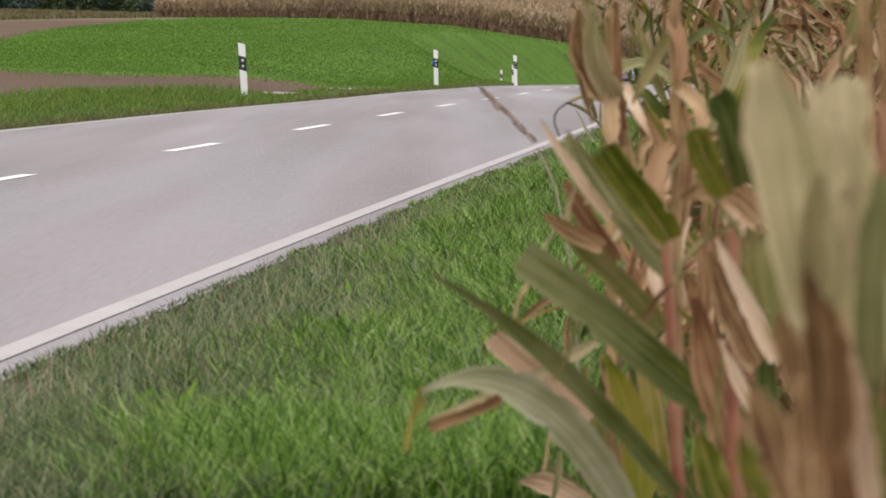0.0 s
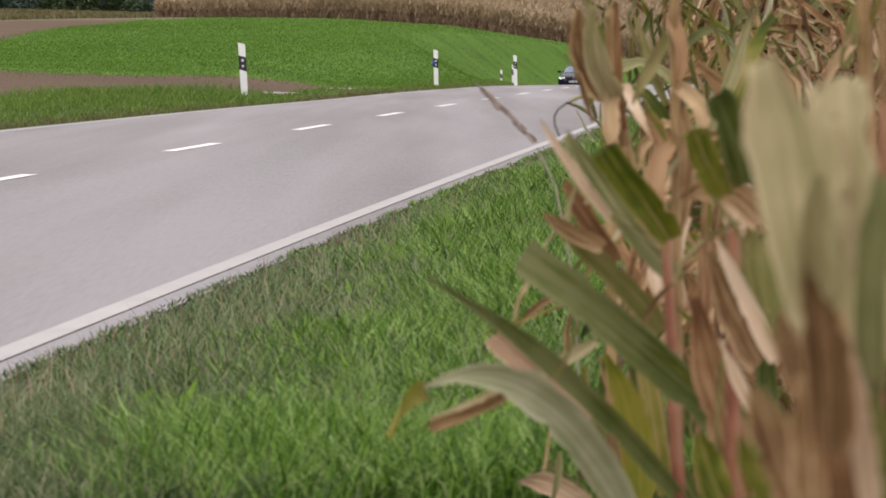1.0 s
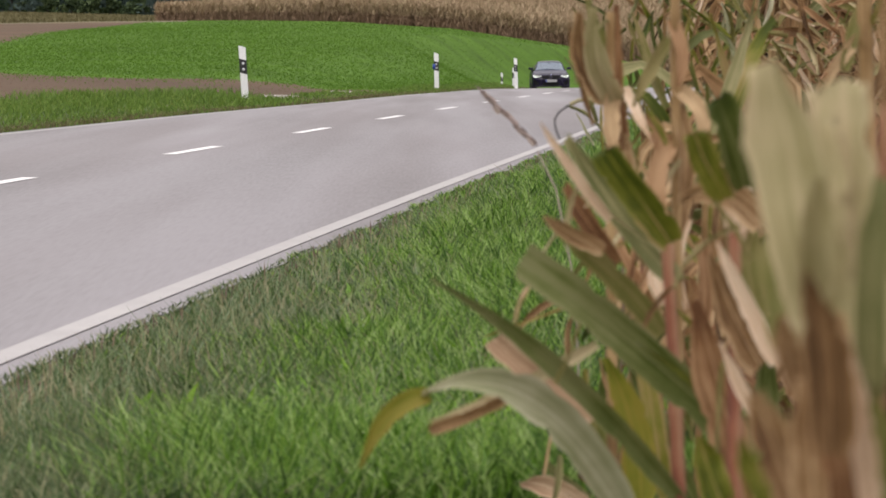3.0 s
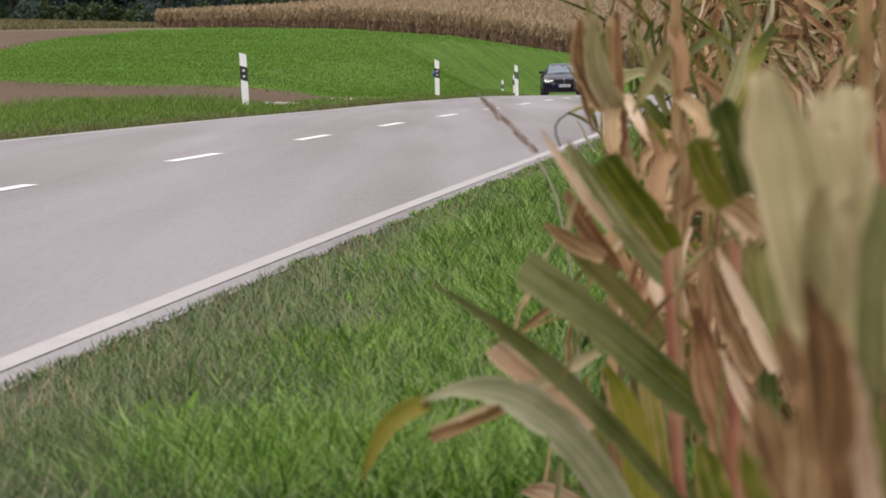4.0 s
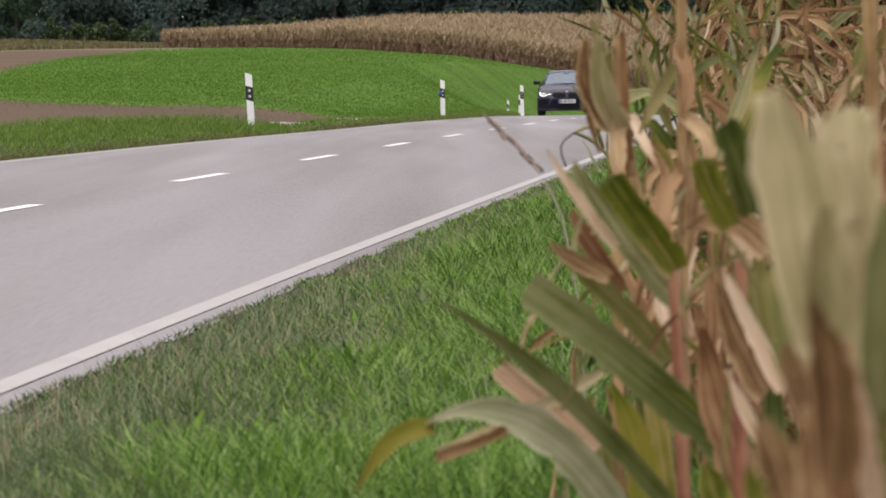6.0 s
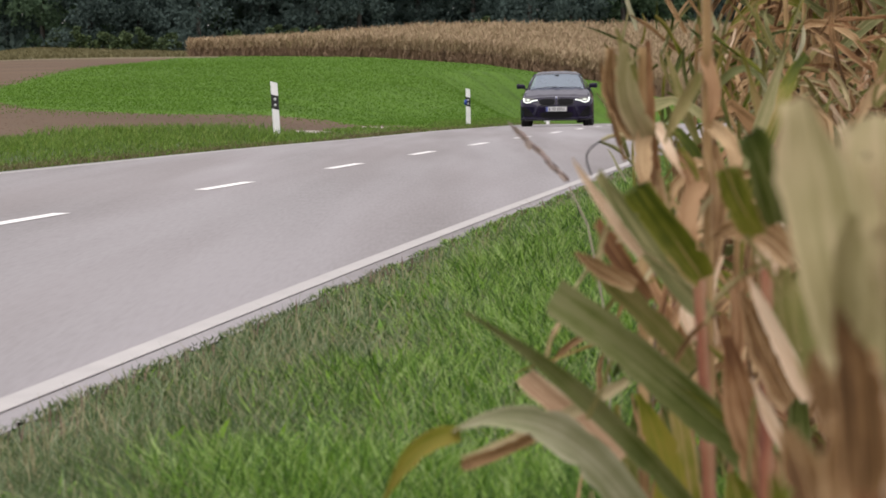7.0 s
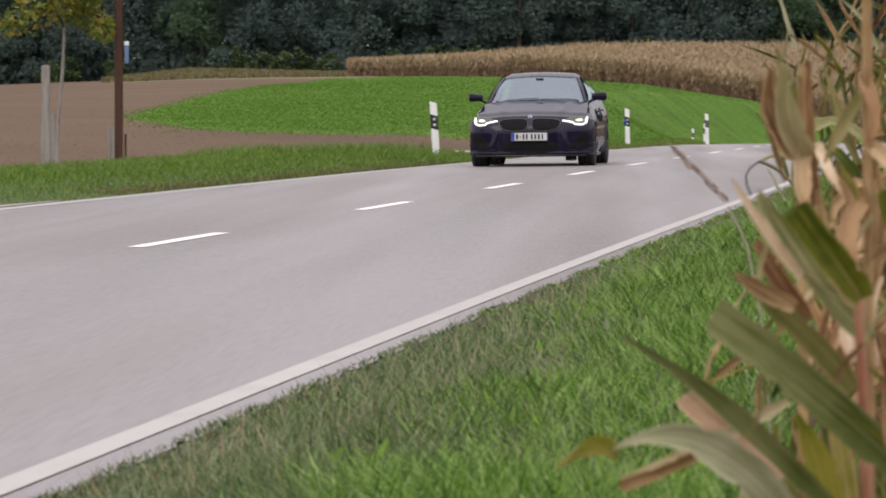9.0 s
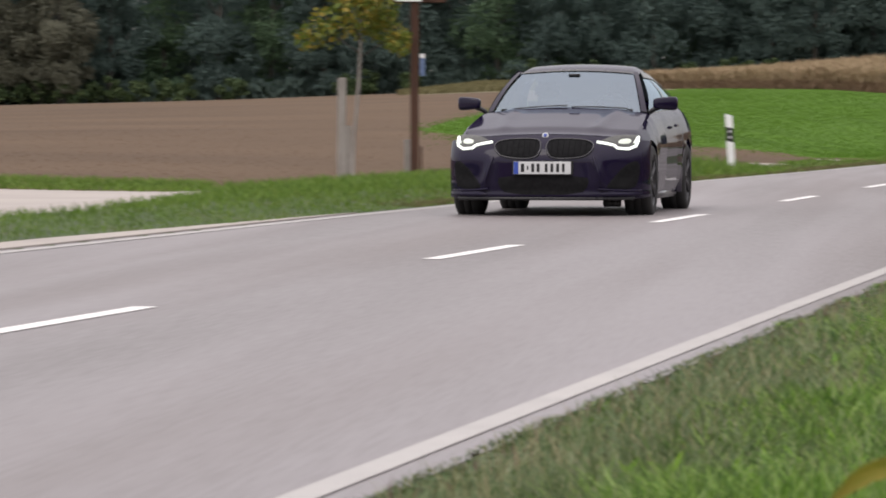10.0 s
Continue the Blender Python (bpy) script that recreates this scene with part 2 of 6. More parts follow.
def ribbon(name, y0, y1, s0, s1, lift, mats, step=1.0, parent=None, thick=0.0, wave=0.0):
    """A strip along the road between two side distances from its centre line."""
    ys = np.arange(y0, y1 + step * 0.5, step)
    s0 = (s0(ys) if callable(s0) else np.full(len(ys), float(s0))) + wave * np.sin(ys * 2.1) * np.sin(ys * 0.77)
    s1 = np.full(len(ys), float(s1))
    n = len(ys)
    rows = [s0, s1] if s1[0] <= 0 or s0[0] >= 0 else [s0, np.zeros(n), s1]
    c = len(rows)
    verts, faces = [], []
    for k in range(n):
        for r in rows:
            verts.append((centre(ys[k]) + r[k], ys[k], level(ys[k]) + tilted(ys[k], r[k]) + lift))
    for k in range(n - 1):
        for q in range(c - 1):
            a = c * k + q
            faces.append((a, a + 1, a + c + 1, a + c))
    if thick:
        verts += [(a, b, h - thick) for a, b, h in verts]
        m = c * n
        for k in range(n - 1):
            a, b = c * k, c * k + c - 1
            faces.append((a + m, a, a + c, a + c + m))
            faces.append((b, b + m, b + c + m, b + c))
        for q in range(c - 1):
            a, b = q, c * (n - 1) + q
            faces += [(a, a + m, a + m + 1, a + 1), (b, b + 1, b + m + 1, b + m)]
    return mesh_object(name, verts, faces, mats, parent=parent, shade=False)


road = tagged(ribbon("road", -70, 430, -HALF - 0.18, HALF + 0.14, 0.0, [M_ASPHALT], thick=0.12), "grey asphalt country road with white markings", "road", kind="structure")
tagged(ribbon("road_apron", 14, 41, lambda y: -HALF - 0.185 - 0.42 * np.clip((41 - y) / 9, 0, 1), -HALF - 0.18, 0.012, [M_CONCRETE], thick=0.1), "pale widened strip where a farm lane joins", "road", kind="structure")
tagged(ribbon("edge_line_near_side", -70, 430, HALF - 0.09, HALF + 0.01, 0.004, [M_PAINT], 0.5), "worn solid white edge line on asphalt", "road marking", kind="structure")
tagged(ribbon("edge_line_far_side", -70, 430, -HALF - 0.06, -HALF + 0.06, 0.004, [M_PAINT], 0.5), "solid white edge line on asphalt", "road marking", kind="structure")


def dashes():
    starts = [-2.2, 7.8, 17.75, 27.95, 37.75, 47.15, 56.3, 65.4]
    starts += [74.6 + 9.2 * k for k in range(19)]
    for y in starts:
        ob = ribbon("centre_dash", y, y + 3.1, -0.06, 0.06, 0.004, [M_DASH], 0.62)
        tagged(ob, "white painted dash of the centre line", "road marking", "centre line dashes", kind="structure")


dashes()


def delineator_post():
    """A white marker post with a slanted black band and reflectors; origin at its foot."""
    root = new("delineator_post")
    outline = [(-0.06, 0.045), (-0.04, 0.06), (0.04, 0.06), (0.06, 0.045), (0.02, -0.06), (-0.02, -0.06)]

    def slab(z0, z1, tilt0, tilt1, grow):
        bm = bmesh.new()
        low = [bm.verts.new((x * grow, -y * grow, z0 + tilt0 * x)) for x, y in outline]
        top = [bm.verts.new((x * grow, -y * grow, z1 + tilt1 * x)) for x, y in outline]
        bm.faces.new(low[::-1])
        bm.faces.new(top)
        for i in range(6):
            bm.faces.new((low[i], low[(i + 1) % 6], top[(i + 1) % 6], top[i]))
        bmesh.ops.recalc_face_normals(bm, faces=bm.faces)
        return bm
    part("post_body", slab(-0.3, 1.0, 0, -0.35, 1.0), M_WHITE, root, shade=False)
    part("black_band", slab(0.54, 0.78, -0.35, -0.35, 1.06), M_BLACK, root, "slanted black band", shade=False)
    return root


def flat_box(x0, x1, y0, y1, z0, z1, bevel=0.0):
    bm = bmesh.new()
    bmesh.ops.create_cube(bm, size=1)
    for v in bm.verts:
        v.co = ((x0 + x1) / 2 + v.co.x * (x1 - x0), (y0 + y1) / 2 + v.co.y * (y1 - y0), (z0 + z1) / 2 + v.co.z * (z1 - z0))
    if bevel:
        bmesh.ops.bevel(bm, geom=bm.edges[:], offset=bevel, segments=2, affect="EDGES")
    return bm


def posts():
    rows = [(-3.37, 76.0, -0.08, -3.5), (-0.18, 117.0, -0.25, -1.0), (2.50, 154.0, -0.48, -1.5), (3.14, 200.0, -1.03, 0.0), (3.13, 240.0, -1.49, 0.0)]
    first = delineator_post()
    tagged(first, "white plastic roadside post with slanted black band", "delineator post", "roadside posts")
    for k, (x, y, z, lean) in enumerate(rows):
        ob = first if k == 0 else copy_thing(first, Matrix())
        ob.matrix_world = pose(x, y, z, 0, lean, 6)
        if k == 1:
            part("reflector", flat_box(-0.095, -0.03, -0.075, 0.02, 0.58, 0.72, 0.01), M_BLUE, ob, "blue reflector box")
        elif k < 3:
            for z0 in (0.61, 0.71):
                bm = bmesh.new()
                bmesh.ops.create_cone(bm, cap_ends=True, segments=14, radius1=0.026, radius2=0.022, depth=0.012)
                bmesh.ops.rotate(bm, verts=bm.verts, cent=(0, 0, 0), matrix=Euler((radians(90), 0, 0)).to_matrix())
                bmesh.ops.translate(bm, verts=bm.verts, vec=(0.0, -0.068, z0))
                part("reflector", bm, M_REFLECTOR, ob, "small round reflector")


posts()

# ---- plant surfaces ----


def streaked(name, colours, rough=0.6, through=0.2, blotch=6.0):
    """A maize leaf: streaks run along it (by its own length and width), with blotches and torn, paler veins."""
    m = bpy.data.materials.new(name)
    m.use_nodes = True
    n, l = m.node_tree.nodes, m.node_tree.links
    b = n["Principled BSDF"]
    b.inputs["Roughness"].default_value = rough
    b.inputs["Specular IOR Level"].default_value = 0.25
    co = n.new("ShaderNodeTexCoord")
    mp = n.new("ShaderNodeMapping")
    mp.inputs["Scale"].default_value = (1.6, 13.0, 1)
    l.new(co.outputs["UV"], mp.inputs["Vector"])
    streak, spot = n.new("ShaderNodeTexNoise"), n.new("ShaderNodeTexNoise")
    streak.inputs["Scale"].default_value, streak.inputs["Detail"].default_value = 1.0, 5
    spot.inputs["Scale"].default_value, spot.inputs["Detail"].default_value = blotch, 4
    l.new(mp.outputs[0], streak.inputs["Vector"])
    l.new(co.outputs["Object"], spot.inputs["Vector"])
    geo, info = n.new("ShaderNodeNewGeometry"), n.new("ShaderNodeObjectInfo")
    total = None
    lap = n.new("ShaderNodeSeparateXYZ")
    l.new(co.outputs["UV"], lap.inputs[0])
    off = n.new("ShaderNodeMath")
    off.operation = "ABSOLUTE"
    l.new(lap.outputs[1], off.inputs[0])
    margin = n.new("ShaderNodeMapRange")          # dry margins
    margin.inputs[1].default_value, margin.inputs[2].default_value = 0.34, 0.5
    l.new(off.outputs[0], margin.inputs[0])
    rib = n.new("ShaderNodeMapRange")             # the paler midrib
    rib.inputs[1].default_value, rib.inputs[2].default_value = 0.05, 0.0
    l.new(off.outputs[0], rib.inputs[0])
    for socket, weight in ((margin.outputs[0], 0.12), (rib.outputs[0], 0.16), (streak.outputs["Fac"], 0.52), (spot.outputs["Fac"], 0.75), (geo.outputs["Random Per Island"], 0.28), (info.outputs["Random"], 0.1)):
        k = n.new("ShaderNodeMath")
        k.operation = "MULTIPLY_ADD"
        l.new(socket, k.inputs[0])
        k.inputs[1].default_value = weight
        if total:
            l.new(total, k.inputs[2])
        else:
            k.inputs[2].default_value = -0.32
        total = k.outputs[0]
    ramp = n.new("ShaderNodeValToRGB")
    e = ramp.color_ramp.elements
    while len(e) < len(colours):
        e.new(0.5)
    for k, c in enumerate(colours):
        e[k].position, e[k].color = 0.41 + 0.23 * k / (len(colours) - 1), (*c, 1)
    l.new(total, ramp.inputs[0])
    l.new(ramp.outputs[0], b.inputs["Base Color"])
    bp = n.new("ShaderNodeBump")
    bp.inputs["Strength"].default_value, bp.inputs["Distance"].default_value = 0.3, 0.004
    l.new(streak.outputs["Fac"], bp.inputs["Height"])
    l.new(bp.outputs[0], b.inputs["Normal"])
    t = n.new("ShaderNodeBsdfTranslucent")
    mix = n.new("ShaderNodeMixShader")
    mix.inputs[0].default_value = through
    l.new(ramp.outputs[0], t.inputs[0])
    l.new(b.outputs[0], mix.inputs[1])
    l.new(t.outputs[0], mix.inputs[2])
    l.new(mix.outputs[0], n["Material Output"].inputs[0])
    return m


M_LEAF = {
    "deep": streaked("maize_leaf_deep_green", [(0.0295, 0.0447, 0.0051), (0.064, 0.0843, 0.0136), (0.1107, 0.129, 0.034), (0.1722, 0.1763, 0.0723)]),
    "green": streaked("maize_leaf_green", [(0.05, 0.068, 0.006), (0.115, 0.130, 0.012), (0.20, 0.195, 0.03), (0.33, 0.24, 0.10)]),
    "pale": streaked("maize_leaf_pale", [(0.12, 0.13, 0.045), (0.22, 0.215, 0.09), (0.34, 0.30, 0.155)]),
    "frost": streaked("maize_leaf_frosted_green", [(0.235, 0.25, 0.125), (0.355, 0.355, 0.22), (0.48, 0.45, 0.315)]),
    "wide": streaked("maize_leaf_bleached", [(0.25, 0.22, 0.09), (0.38, 0.335, 0.175), (0.52, 0.43, 0.26)]),
    "olive": streaked("maize_leaf_olive", [(0.09, 0.10, 0.022), (0.17, 0.165, 0.045), (0.28, 0.23, 0.10)]),
    "yellow": streaked("maize_leaf_yellow", [(0.10, 0.12, 0.012), (0.185, 0.19, 0.022), (0.25, 0.205, 0.035)], through=0.35),
    "tan": streaked("maize_leaf_dry", [(0.10, 0.050, 0.020), (0.29, 0.175, 0.080), (0.56, 0.40, 0.23)]),
    "brown": streaked("maize_leaf_withered", [(0.0283, 0.0147, 0.0066), (0.1509, 0.0828, 0.0339), (0.3583, 0.2208, 0.1085)]),
    "cream": streaked("maize_leaf_cream", [(0.36, 0.23, 0.14), (0.57, 0.41, 0.27), (0.72, 0.58, 0.43)]),
    "rust": streaked("maize_leaf_rust", [(0.10, 0.042, 0.018), (0.24, 0.125, 0.055), (0.42, 0.26, 0.14)]),
}
M_STALK = streaked("maize_stalk_dry", [(0.12, 0.065, 0.025), (0.25, 0.155, 0.065), (0.37, 0.25, 0.12)], through=0.0)
M_STALK_RED = streaked("maize_stalk_red", [(0.14, 0.045, 0.028), (0.27, 0.105, 0.060), (0.38, 0.22, 0.13)], through=0.0)
M_GRASS = leafy("grass_blades", [(0.024, 0.045, 0.014), (0.050, 0.088, 0.026), (0.086, 0.138, 0.044), (0.15, 0.205, 0.088), (0.27, 0.265, 0.14)], 0.36, 0.85, 0.3, 1.1)
M_LUSH = leafy("lush_grass_blades", [(0.0198, 0.0512, 0.0063), (0.0534, 0.1289, 0.0126), (0.1049, 0.2199, 0.0198), (0.1979, 0.3478, 0.045), (0.3265, 0.4501, 0.144)], 0.34, 0.85, 0.35, 1.5)
M_WEED = leafy("weed_leaves", [(0.09, 0.20, 0.012), (0.17, 0.34, 0.022), (0.28, 0.48, 0.05)], 0.4, 0.8, 0.35, 1.5)
M_STRAW = leafy("pale_grass_blades", [(0.08, 0.13, 0.04), (0.15, 0.22, 0.095), (0.24, 0.29, 0.17), (0.32, 0.275, 0.16)], 0.36, 0.9, 0.3, 1.1)
M_DULLGRASS = leafy("dull_dry_grass", [(0.085, 0.0765, 0.034), (0.1275, 0.1125, 0.051), (0.1615, 0.1485, 0.0723)], 0.8, 0.7, 0.2, 0.3)
M_PANICLE = leafy("grey_violet_seeds", [(0.189, 0.1418, 0.1418), (0.351, 0.2767, 0.2565), (0.513, 0.4185, 0.3645)], 0.8, 0.7, 0.2)
M_SEED = leafy("dark_seed_heads", [(0.09, 0.06, 0.05), (0.16, 0.105, 0.085), (0.23, 0.16, 0.12)], 0.8, 0.7, 0.1)
M_FARGRASS = leafy("tall_verge_grass", [(0.0467, 0.0804, 0.014), (0.0829, 0.1507, 0.0199), (0.1296, 0.2232, 0.0299), (0.197, 0.2232, 0.0649)], 0.6, 0.5, 0.3, 0.4)
M_TUFT = leafy("green_crop_leaves", [(0.0607, 0.1196, 0.014), (0.0846, 0.1686, 0.019), (0.1104, 0.2107, 0.026)], 0.9, 0.4, 0.3, 0.15)
M_FARCORN = leafy("distant_dry_maize", [(0.18, 0.125, 0.075), (0.29, 0.21, 0.128), (0.41, 0.315, 0.20), (0.23, 0.195, 0.10)], 0.8, 0.6, 0.15, 0.2)
M_CORNFOOT = leafy("withered_lower_maize", [(0.165, 0.110, 0.070), (0.24, 0.165, 0.105), (0.31, 0.22, 0.14)], 0.85, 0.6, 0.1, 0.2)
# bluish and lightened: distance haze is mixed into the next two leaf colours
M_FOLIAGE = leafy("hazed_woodland_leaves", [(0.0945, 0.1404, 0.1296), (0.108, 0.1566, 0.1404), (0.1242, 0.1755, 0.1431)], 0.9, 0.2, 0.55, 0.12)
M_GREENER = leafy("hazed_greener_woodland_leaves", [(0.0891, 0.1512, 0.0945), (0.108, 0.1728, 0.0972), (0.1269, 0.1971, 0.0999)], 0.9, 0.2, 0.55, 0.12)
M_BROWNER = leafy("browning_woodland_leaves", [(0.1365, 0.1435, 0.11), (0.1658, 0.1692, 0.125), (0.195, 0.1897, 0.13)], 0.9, 0.2, 0.55, 0.12)
M_BUSH = leafy("hedge_leaves", [(0.025, 0.045, 0.018), (0.05, 0.08, 0.03), (0.08, 0.11, 0.04)], 0.7, 0.6, 0.15, 0.3)
M_AUTUMN = leafy("autumn_leaves", [(0.08, 0.12, 0.02), (0.13, 0.17, 0.028), (0.20, 0.21, 0.035), (0.28, 0.19, 0.03)], 0.6, 0.7, 0.3, 3.0)
M_BARK = material("bark", [(0.04, 0.037, 0.033), (0.075, 0.068, 0.06)], 3, 20, 0.95, 0.8)
M_GREYWOOD = material("weathered_wood", [(0.17, 0.155, 0.14), (0.27, 0.25, 0.23), (0.36, 0.34, 0.31)], 4, 30, 0.9, 0.5, stretch=(6, 6, 0.5))
M_BROWNWOOD = material("brown_stained_wood", [(0.0315, 0.014, 0.0084), (0.0595, 0.0245, 0.014), (0.084, 0.0385, 0.021)], 4, 30, 0.75, 0.4, stretch=(6, 6, 0.5))


def blades(name, x, y, z, height, width, lean, mat, rng, parts=2):
    """Many thin bent blades as one mesh."""
    n = len(x)
    a = rng.uniform(0, 2 * math.pi, n)
    dx, dy = np.cos(a), np.sin(a)
    b = rng.uniform(-0.9, 0.9, n)                  # the blade's face mostly meets a level view
    px, py = np.cos(b), np.sin(b)
    out = lean * height * rng.uniform(0.2, 1.2, n)
    h = height
    rows = []
    for f, wf in ((0.0, 0.8), (0.55, 1.0), (1.0, 0.0)):
        cx, cy = x + dx * out * f * f, y + dy * out * f * f
        cz = z + h * f - 0.25 * out * f * f
        if wf:
            rows += [np.stack([cx - px * width * wf / 2, cy - py * width * wf / 2, cz], -1), np.stack([cx + px * width * wf / 2, cy + py * width * wf / 2, cz], -1)]
        else:
            rows += [np.stack([cx, cy, cz], -1)]
    verts = np.stack(rows, 1).reshape(-1, 3)
    k = np.arange(n)[:, None] * 5
    quads = k + np.array([0, 1, 3, 2])
    tris = k + np.array([2, 3, 4])
    me = bpy.data.meshes.new(name)
    me.vertices.add(len(verts))
    me.vertices.foreach_set("co", verts.ravel())
    me.loops.add(7 * n)
    loops = np.concatenate([quads, tris], 1)
    me.loops.foreach_set("vertex_index", loops.ravel().astype(np.int32))
    me.polygons.add(2 * n)
    starts = (np.arange(n)[:, None] * 7 + np.array([0, 4])).ravel()
    me.polygons.foreach_set("loop_start", starts.astype(np.int32))
    me.materials.append(mat)
    me.update(calc_edges=True)
    return new(name, me)


def verge_grass():
    rng = np.random.default_rng(4)
    n = 250000
    y = 7.9 * (70 / 7.9) ** (rng.uniform(0, 1, n) ** 1.25)
    side = HALF + 0.09 + rng.uniform(0, 1, n) * 2.1 + 0.04 * np.sin(y * 3.1) * np.sin(y * 1.3)
    x = centre(y) + side
    edge = np.clip((side - HALF - 0.2) / 0.6, 0, 1)
    patch = np.array([noise.noise(Vector((a * 1.3, b * 0.9, 0))) for a, b in zip(x, y)])
    h = (0.022 + 0.075 * edge) * rng.uniform(0.3, 1.7, n) * (1 + 0.75 * patch)
    w = np.clip(0.0022 + 0.00011 * y, 0.0028, 0.009) * rng.uniform(0.7, 1.5, n)
    lush = (1.0 * patch + 0.95 * ease((x + 1.0) / 1.0) + rng.uniform(-0.45, 0.45, n)) > 0.68
    z = land(x, y) - 0.01
    for name, pick, mat, label in (("grass", ~lush, M_GRASS, "rough short grass of mixed greens on the roadside verge"), ("lush_grass", lush, M_LUSH, "bright green lush grass patches on the roadside verge")):
        k = 1.0 if mat is M_GRASS else 1.1
        ob = blades(name, x[pick], y[pick], z[pick], h[pick] * k, w[pick] * k * k, 1.0, mat, rng)
        tagged(ob, label, "grass", kind="stuff")
    # broad-leaved weeds in clumps
    n = 260
    cy = 8.5 * (34 / 8.5) ** rng.uniform(0, 1, n)
    cx = centre(cy) + HALF + 0.7 + 1.5 * rng.uniform(0, 1, n) ** 0.7
    per = 16
    y = np.repeat(cy, per) + rng.normal(0, 0.05, n * per)
    x = np.repeat(cx, per) + rng.normal(0, 0.035, n * per)
    ob = blades("verge_weeds", x, y, land(x, y), rng.uniform(0.05, 0.13, n * per), rng.uniform(0.012, 0.030, n * per), 1.5, M_WEED, rng)
    tagged(ob, "small bright broad-leaved weeds among the grass", "weeds", kind="stuff")
    # long thin pale blades that stand out of the sward
    n = 15000
    y = 8.3 * (45 / 8.3) ** rng.uniform(0, 1, n)
    x = centre(y) + HALF + 0.35 + rng.uniform(0, 1.85, n)
    ob = blades("long_grass", x, y, land(x, y), rng.uniform(0.07, 0.17, n), np.clip(0.0018 + 0.0001 * y, 0.0025, 0.006), 0.9, M_STRAW, rng)
    tagged(ob, "long thin pale grass blades among the verge grass", "grass", kind="stuff")
    n = 420
    y = 10 * (70 / 10) ** rng.uniform(0, 1, n)
    x = centre(y) + HALF + 0.22 + rng.exponential(0.10, n)
    ob = blades("seed_stems", x, y, land(x, y), rng.uniform(0.03, 0.09, n), np.clip(0.003 + 0.00016 * y, 0.004, 0.012), 0.35, M_SEED, rng)
    tagged(ob, "dark reddish grass seed stems along the asphalt edge", "grass", kind="stuff")
    # the far verge
    n = 120000
    y = 26 * (230 / 26) ** rng.uniform(0, 1, n)
    side = -HALF - 0.2 - rng.uniform(0, 1, n) * np.interp(y, [26, 90, 130, 230], [5.6, 5.2, 2.6, 2.0])
    x = centre(y) + side
    keep = zones(x, y) == 0
    x, y, side = x[keep], y[keep], side[keep]
    n = len(x)
    h = rng.uniform(0.04, 0.15, n) * (0.4 + 0.75 * np.clip((-side - HALF) / 1.5, 0, 1)) * np.interp(y, [40, 56], [0.7, 1.1])
    h *= np.where((bearing(x, y) > 430) & (bearing(x, y) < 690) & (y > 79) & (y < 104), 0.6, np.where((y > 69) & (y < 78), 1.7, 1.0))   # worn where the field track comes out
    m = 6000
    fy = rng.uniform(50.8, 57.0, m)
    fx = rng.uniform(-13.5, -8.6, m) * fy / 53
    ob = blades("lane_grass", fx, fy, land(fx, fy) - 0.01, rng.uniform(0.04, 0.13, m), rng.uniform(0.008, 0.016, m), 0.9, M_FARGRASS, rng)
    tagged(ob, "green grass strip behind the pale farm lane", "grass", kind="stuff")
    m = 14000
    fy = 44 * (200 / 44) ** rng.uniform(0, 1, m)
    fx = centre(fy) - HALF - 0.22 - rng.exponential(0.22, m)
    ob = blades("kerb_grass", fx, fy, land(fx, fy) - 0.01, rng.uniform(0.03, 0.09, m), np.clip(0.00017 * fy, 0.006, 0.03), 1.0, M_DULLGRASS, rng)
    tagged(ob, "dead brown grass along the far edge of the asphalt", "grass", kind="stuff")
    ob = blades("far_verge_grass", x, y, land(x, y) - 0.01, h, np.clip(0.00017 * y, 0.006, 0.03) * rng.uniform(0.6, 1.5, n), 0.8, M_FARGRASS, rng)
    tagged(ob, "tall green grass strip between road and ploughed field", "grass", kind="stuff")


